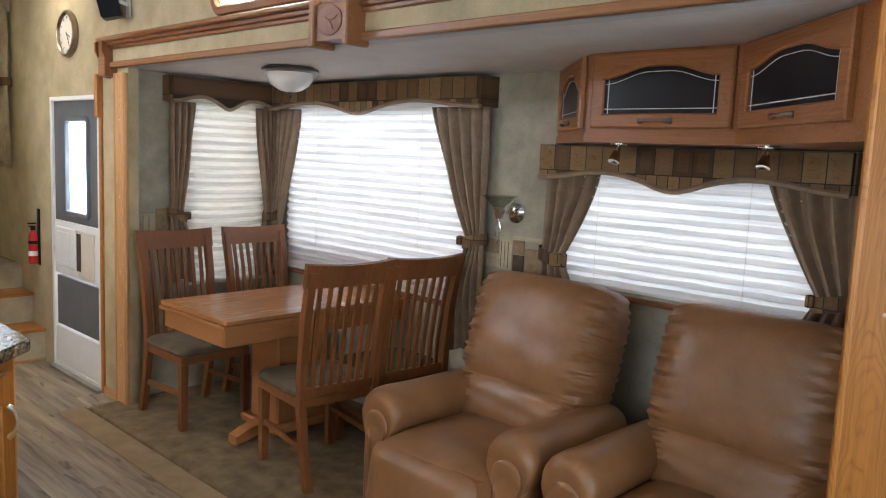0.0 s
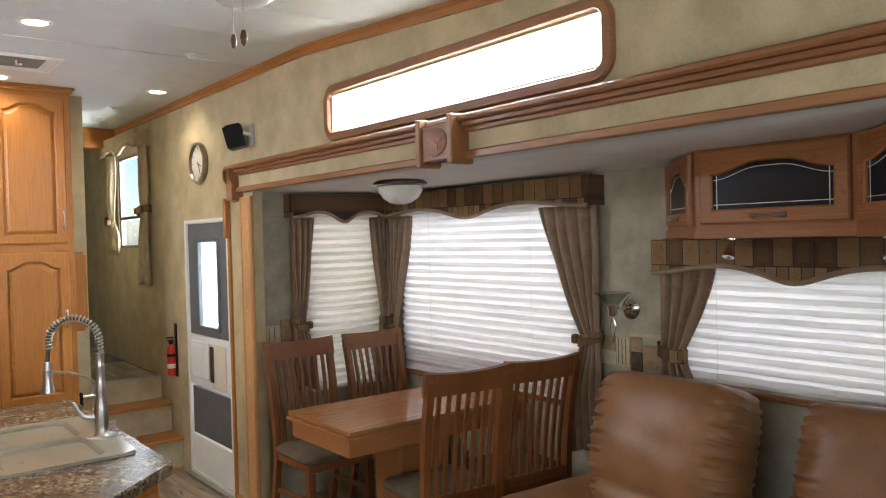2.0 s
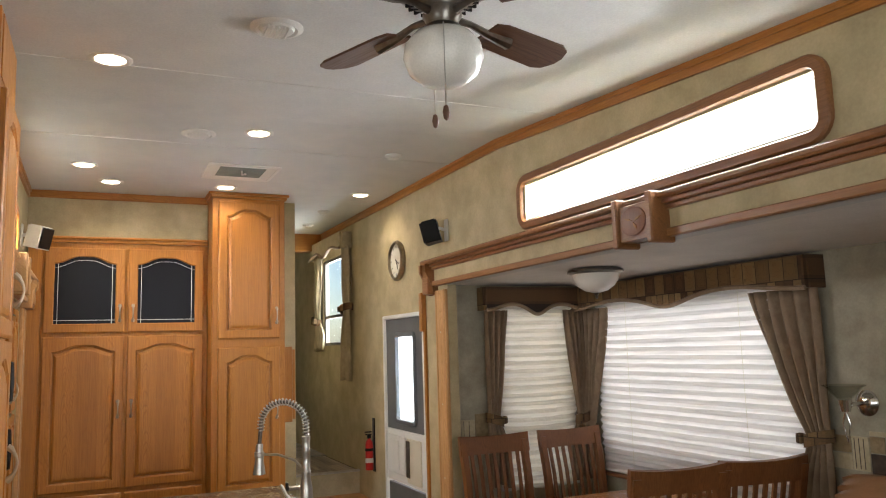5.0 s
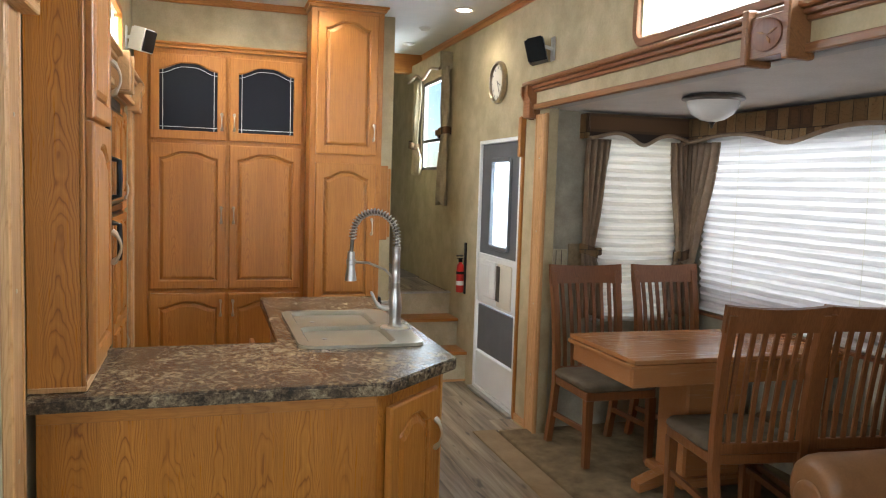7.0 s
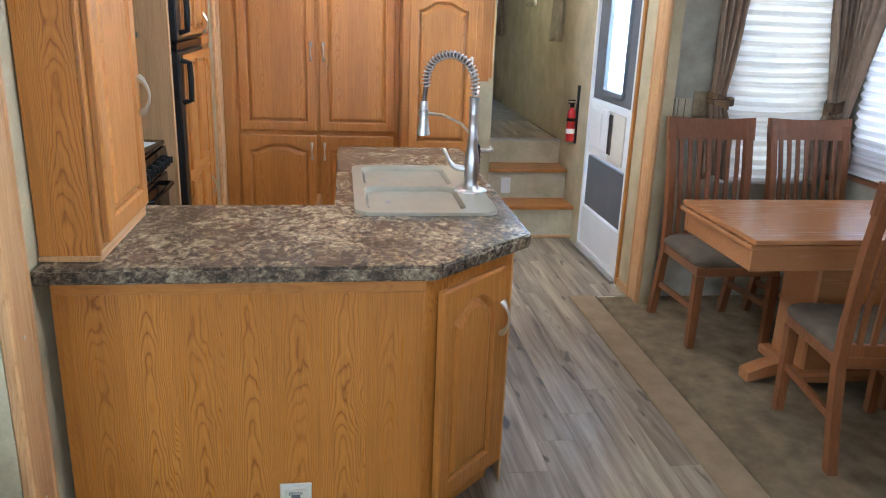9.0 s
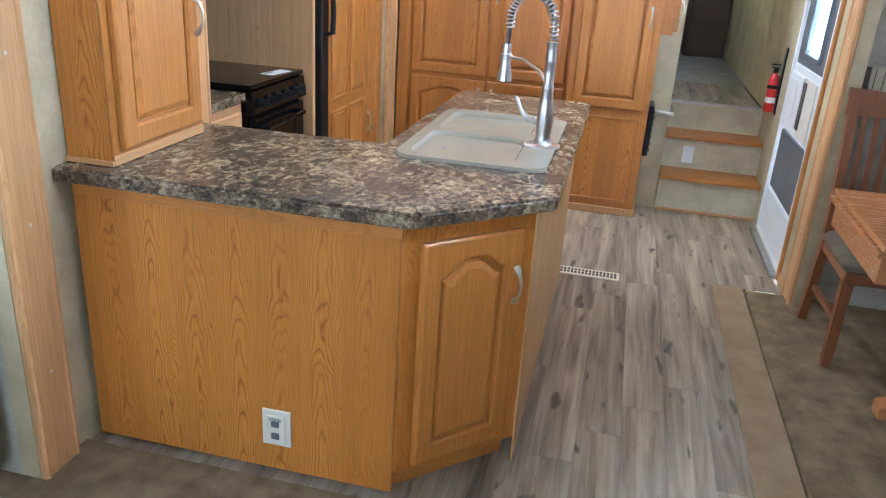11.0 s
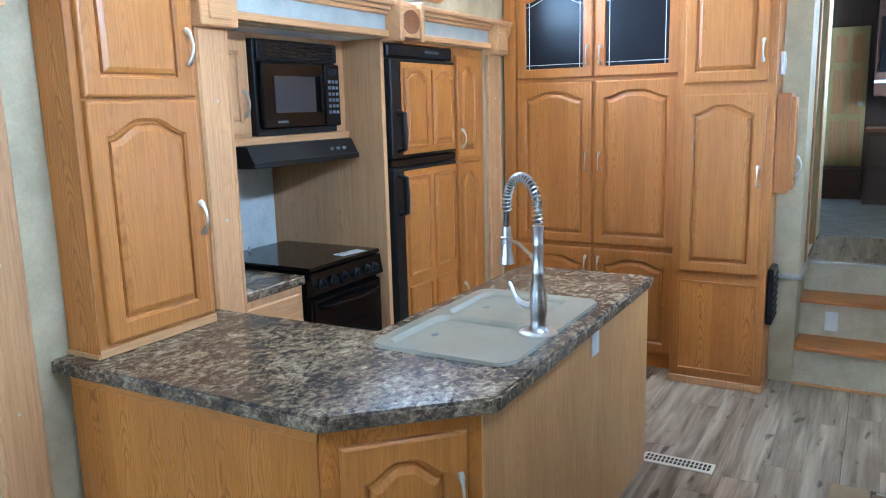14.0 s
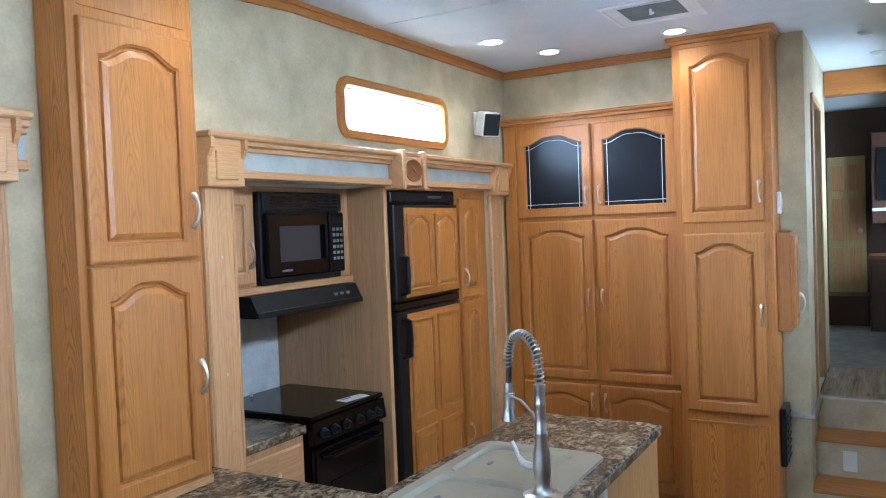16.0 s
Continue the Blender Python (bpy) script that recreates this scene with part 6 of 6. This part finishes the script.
def angled_door(a, b, z, h, rise, handle_off=0.0):
    a, b = Vector((*a, 0)), Vector((*b, 0))
    w = (b - a).length
    rz = math.degrees(math.atan2(b.y - a.y, b.x - a.x))
    mid = (a + b) / 2
    d = part("door", door_mesh(w, h, rise, 0.05, True), cherry, oc)
    d.matrix_basis = pose(mid.x, mid.y, z, 0, 0, rz) @ Matrix.Translation((0, -0.002, 0))
    st = 0.05
    part("glass_pane", box(-w / 2 + st - 0.004, w / 2 - st + 0.004, -0.008, -0.004, st - 0.004, h - st + 0.01), door_glass, d, "dark glass with pale leading")
    aa, top = w / 2 - st, h - st - rise
    for lx in (-aa + 0.022, aa - 0.022):
        part("lead_line", box(lx - 0.0016, lx + 0.0016, -0.0105, -0.0085, st + 0.004, top + 0.012), white_plastic, d)
    part("lead_line", box(-aa + 0.004, aa - 0.004, -0.0105, -0.0085, st + 0.022, st + 0.025), white_plastic, d)
    part("lead_line", tube([(px * 0.985, -0.0095, pz - 0.02) for px, pz in opening(w, h, st + 0.004, rise, 0.0)[2:]], 0.0016, 4), white_plastic, d)
    add_pull(d, handle_off, 0.027, True, nickel, 0.13 if w > 0.3 else 0.07)


angled_door((-0.92, 3.928), (-0.56, 3.57), 1.735, 0.285, 0.06)
angled_door((-0.50, 3.54), (0.075, 3.54), 1.735, 0.285, 0.042)
angled_door((0.125, 3.505), (0.60, 3.04), 1.735, 0.285, 0.042)
for x, y in ((-0.42, 3.62), (0.2, 3.55)):
    s = thing("spot_light", "small chrome puck spotlight under the overhead cabinet", "spotlight", pose(x, y, 1.68))
    part("mount", lathe([(0.001, 0), (0.04, 0), (0.04, -0.006), (0.012, -0.012), (0.001, -0.012)], 20), chrome, s, smooth=True)
    part("stem", tube([(0, 0, -0.01), (0, -0.012, -0.035)], 0.006, 8), chrome, s, smooth=True)
    hd = part("head", lathe([(0.014, 0.0), (0.02, -0.03), (0.024, -0.05), (0.02, -0.05), (0.001, -0.045)], 18), chrome, s, smooth=True)
    hd.matrix_basis = pose(0, -0.012, -0.03, -25, 0, 0)

sc = thing("wall_sconce", "chrome wall sconce with a clear glass bowl shade", "wall lamp", pose(-1.20, SB, 1.33))
part("backplate", lathe([(0.001, 0), (0.055, 0), (0.058, 0.008), (0.04, 0.022), (0.02, 0.028), (0.001, 0.03)], 24, m=pose(0, 0, 0, 90, 0, 0)), chrome, sc, smooth=True)
part("arm", tube([(0, -0.025, 0), (0, -0.10, 0.0), (-0.01, -0.13, -0.02)], 0.009, 8), chrome, sc, smooth=True)
part("holder", lathe([(0.02, -0.03), (0.026, 0.0), (0.03, 0.02), (0.001, 0.02)], 18, m=Matrix.Translation((-0.012, -0.13, 0.0))), chrome, sc, smooth=True)
part("shade", lathe([(0.026, 0.02), (0.045, 0.04), (0.07, 0.07), (0.09, 0.082), (0.088, 0.085), (0.067, 0.073), (0.042, 0.044), (0.024, 0.026)], 28, m=Matrix.Translation((-0.012, -0.13, 0.0)), capped=False), sconce_glass, sc, smooth=True)
part("scroll", tube([(-0.012, -0.13, -0.03), (-0.03, -0.13, -0.08), (-0.012, -0.13, -0.16), (0.006, -0.13, -0.08), (-0.012, -0.13, -0.03)], 0.004, 6), chrome, sc, smooth=True)

# tile borders
def tile_row(name, m, cells, label):
    t = thing(name, label, "tile border", m, kind="structure")
    for x, z, w, h, mat, stripes in cells:
        tl = part("tile", box(x, x + w, -0.008, 0, z, z + h, 0.002), mat, t)
        for k in range(stripes):
            part("inlay", box(x + w * (0.15 + 0.8 * k / max(stripes, 1)), x + w * (0.19 + 0.8 * k / max(stripes, 1)), -0.0095, -0.0075, z + 0.008, z + h - 0.008), tile_brown, tl)
    return t


tile_row("trim_tiles", pose(-1.40, SB, 1.03), [(0.0, 0.0, 0.10, 0.07, tile_cream, 0), (0.0, 0.075, 0.10, 0.075, tile_tan, 0), (0.105, 0.0, 0.085, 0.15, tile_cream, 3), (0.195, -0.02, 0.07, 0.10, tile_brown, 0), (0.195, 0.085, 0.07, 0.07, tile_tan, 0), (0.27, 0.0, 0.11, 0.12, tile_tan, 0), (0.195, 0.158, 0.185, 0.02, tile_cream, 0)], "cream, tan and brown wall tile border")
tile_row("trim_tiles", pose(SX0, 2.96, 1.05, 0, 0, 90), [(0.0, 0.0, 0.03, 0.11, tile_brown, 0), (0.035, 0.0, 0.095, 0.115, tile_cream, 2), (0.135, 0.0, 0.115, 0.15, tile_tan, 0)], "cream and tan wall tile border in the slide-out end")

# ---- lamps ----
dl = thing("ceiling_lamp", "frosted glass bowl lamp with a pewter rim under the slide-out ceiling", "ceiling lamp", pose(-2.24, 3.31, SH))
part("rim", lathe([(0.001, 0), (0.125, 0), (0.15, -0.012), (0.152, -0.024), (0.13, -0.032), (0.12, -0.035)], 36), gunmetal, dl, smooth=True)
part("glass_bowl", lathe([(0.128, -0.03), (0.122, -0.06), (0.10, -0.095), (0.06, -0.122), (0.02, -0.132), (0.001, -0.132)], 36), frost, dl, "frosted white bowl", True)
part("finial", lathe([(0.012, -0.13), (0.014, -0.14), (0.006, -0.148), (0.009, -0.158), (0.001, -0.166)], 14), gunmetal, dl, smooth=True)

FX, FYY = -0.56, 1.66
FZ = ceil_at(FX)
fan = thing("ceiling_fan", "pewter ceiling fan with dark wooden blades and a frosted globe", "ceiling fan", pose(FX, FYY, FZ, 0, 0, 10))
part("motor_housing", lathe([(0.001, 0.004), (0.115, 0.004), (0.13, -0.01), (0.13, -0.075), (0.12, -0.09), (0.085, -0.115), (0.055, -0.12), (0.05, -0.135)], 36), gunmetal, fan, smooth=True)
part("mesh_band", lathe([(0.131, -0.03), (0.133, -0.035), (0.133, -0.065), (0.131, -0.07)], 36), nickel, fan, smooth=True)
for k in range(24):
    v = part("vent_slot", box(-0.003, 0.003, 0.062, 0.098, -0.118, -0.098, 0.001), black_matt, fan)
    v.rotation_euler = (0, 0, 2 * math.pi * k / 24)
part("neck", lathe([(0.05, -0.13), (0.052, -0.155), (0.045, -0.165), (0.042, -0.18), (0.05, -0.185), (0.055, -0.198), (0.05, -0.203)], 28), gunmetal, fan, smooth=True)
part("globe", lathe([(0.05, -0.195), (0.075, -0.205), (0.10, -0.235), (0.105, -0.268), (0.09, -0.308), (0.055, -0.335), (0.001, -0.345)], 32), frost, fan, "frosted white globe", True)
for k in range(4):
    a = radians(90 * k + 10)
    bl = part("blade", prism([(0.17, -0.045), (0.21, -0.058), (0.44, -0.066), (0.475, -0.052), (0.495, -0.015), (0.495, 0.015), (0.475, 0.052), (0.44, 0.066), (0.21, 0.058), (0.17, 0.045)], -0.004, 0.004, 0.002), fan_wood, fan, "dark walnut blade")
    bl.matrix_basis = pose(0, 0, -0.15, 0, 0, math.degrees(a)) @ pose(0, 0, 0, -11, 0, 0)
    part("blade_iron", tube([(0.05, 0, 0.0), (0.11, 0.0, 0.006), (0.17, 0, -0.004), (0.26, 0, -0.007)], [0.012, 0.009, 0.012, 0.02], 8), gunmetal, bl, smooth=True)
for x, y, L in ((-0.05, 0.02, 0.17), (0.045, -0.03, 0.22)):
    pc = part("pull_chain", tube([(x, y, -0.20), (x * 2.0, y * 2.0, -0.215), (x * 2.2, y * 2.2, -0.24), (x * 2.2, y * 2.2, -0.21 - L)], 0.0014, 5), nickel, fan)
    part("pull_fob", lathe([(0.001, 0), (0.006, -0.004), (0.009, -0.02), (0.006, -0.035), (0.001, -0.04)], 12, m=Matrix.Translation((x * 2.2, y * 2.2, -0.21 - L))), fan_wood, pc, smooth=True)

for x, y in ((-2.77, 1.61), (-4.17, 2.63), (-4.19, 0.925), (-3.75, 0.77), (-4.17, 1.655), (-1.80, 0.88)):
    z = ceil_at(x)
    dn = thing("downlight", "round recessed ceiling light, lit warm white", "downlight", pose(x, y, z))
    part("trim_ring", lathe([(0.075, 0.001), (0.078, -0.004), (0.066, -0.009), (0.055, -0.006), (0.052, 0.0)], 28), white_plastic, dn, smooth=True)
    part("lens", lathe([(0.054, -0.001), (0.05, -0.006), (0.001, -0.008)], 24), lamp_glow, dn, "glowing warm lens", True)
    l = bpy.data.lights.new("downlight_lamp", "SPOT")
    l.energy, l.color, l.spot_size, l.spot_blend, l.shadow_soft_size = P_CAN, (1, 0.86, 0.66), radians(140), 0.6, 0.05
    lo = new("downlight_lamp", l)
    lo.matrix_world = pose(x, y, z - 0.02)

for x, y, kind in ((-2.87, 1.32, 1), (-1.22, 1.37, 1), (-3.0, 2.45, 0), (-4.9, 2.55, 0), (-5.6, 2.6, 0)):
    z = ceil_at(x)
    v = thing("ceiling_vent", "round white adjustable ceiling vent", "vent", pose(x, y, z))
    r = 0.085 if kind else 0.05
    part("ring", lathe([(r, 0.001), (r * 1.02, -0.006), (r * 0.8, -0.014), (r * 0.7, -0.006)], 28, capped=False), white_plastic, v, smooth=True)
    part("disc", lathe([(r * 0.7, -0.008), (r * 0.62, -0.016), (0.001, -0.02)], 28), white_plastic, v, smooth=True)
    for k in range(-2, 3):
        part("slat", box(-r * 0.5, r * 0.5, k * r * 0.2 - 0.003, k * r * 0.2 + 0.003, -0.023, -0.014), white_plastic, v)
rv = thing("roof_vent", "square white roof vent with a grey-green gauze", "roof vent", pose(-3.68, 1.67, CEIL))
for b in ((-0.2, -0.175, -0.22, 0.22), (0.175, 0.2, -0.22, 0.22), (-0.175, 0.175, -0.22, -0.195), (-0.175, 0.175, 0.195, 0.22)):
    part("flange", box(*b, -0.012, 0.0, 0.004), white_plastic, rv)
for (ax, ay), (bx, by) in (((-0.175, -0.195), (0.175, -0.195)), ((0.175, -0.195), (0.175, 0.195)), ((0.175, 0.195), (-0.175, 0.195)), ((-0.175, 0.195), (-0.175, -0.195))):
    part("well_side", sweep(True, [[(ax, ay, -0.010), (ax * 0.72, ay * 0.72, -0.003), (ax * 0.72, ay * 0.72, -0.001), (ax, ay, -0.001)], [(bx, by, -0.010), (bx * 0.72, by * 0.72, -0.003), (bx * 0.72, by * 0.72, -0.001), (bx, by, -0.001)]]), white_plastic, rv)
part("gauze", box(-0.126, 0.126, -0.14, 0.14, -0.005, -0.0035), gauze_mat, rv, "grey-green gauze")
part("crank", tube([(0.05, 0.0, -0.004), (0.05, 0.0, -0.03), (0.08, 0.02, -0.032)], 0.006, 8), white_plastic, rv, smooth=True)

fg = thing("floor_register", "beige metal floor register beside the island", "floor vent", pose(-3.285, 1.89, 0.002))
part("frame", box(-0.05, 0.05, -0.16, 0.16, 0, 0.005, 0.002), cream_plastic, fg)
for r in range(2):
    for k in range(16):
        part("slot", box(-0.03 + r * 0.034, -0.004 + r * 0.034, -0.145 + k * 0.0185, -0.133 + k * 0.0185, 0.0045, 0.0056), black_matt, fg)

# ---- sofa in the far slide-out ----
sofa = thing("sofa", "sofa covered with a black and cream patterned throw", "sofa", pose(0.45, 0.0, 0.008))
part("base", box(-1.30, 1.4, -0.45, 0.33, 0.05, 0.42, 0.05, seg=2), throw_mat, sofa, smooth=True)
part("backrest", box(-1.30, 1.4, -0.48, -0.25, 0.40, 0.9, 0.07, seg=3), throw_mat, sofa, smooth=True)
part("armrest", box(-1.47, -1.27, -0.45, 0.36, 0.05, 0.56, 0.06, seg=3), throw_mat, sofa, smooth=True)
tile_row("trim_tiles", pose(-1.06, -0.30, 1.06, 0, 0, 90), [(0.0, 0.0, 0.12, 0.12, tile_brown, 0), (0.125, 0.0, 0.12, 0.07, tile_tan, 0), (0.25, 0.0, 0.12, 0.12, tile_cream, 4), (0.375, 0.0, 0.12, 0.12, tile_tan, 0)], "tan and brown wall tile border")

# ---- floor planks ----
plank_meshes = {}


def plank(L, W):
    k = round(L, 2)
    if k not in plank_meshes:
        ob = bpy.data.meshes.new("plank")
        b = box(-k / 2 + 0.0003, k / 2 - 0.0003, -W / 2 + 0.0003, W / 2 - 0.0003, -0.004, 0.0, 0.0008)
        b.to_mesh(ob)
        b.free()
        ob.materials.append(plank_mat)
        plank_meshes[k] = ob
    return plank_meshes[k]


def lay(parent, x0, x1, y0, y1, z, W=0.152):
    rng = random.Random(7)
    y, row = y0 + W / 2, 0
    while y < y1 + W / 2 - 0.01:
        x = x0
        L = 0.4 + 0.2 * ((row * 3) % 4)
        while x < x1 - 0.02:
            L = min(L, x1 - x)
            o = new("plank", plank(L, W))
            o.parent = parent
            o.location = (x + round(L, 2) / 2, y, z)
            x += L
            L = 1.2
        y += W
        row += 1


lay(floor, -5.05, -1.265, 0.42, 2.50, 0.0)
lay(floor, -4.60, -3.39, 2.52 + 0.03, 2.86, 0.0)
lay(bpy.data.objects["floor_upper"], -6.05, -5.08, 2.25, 2.86, UP)
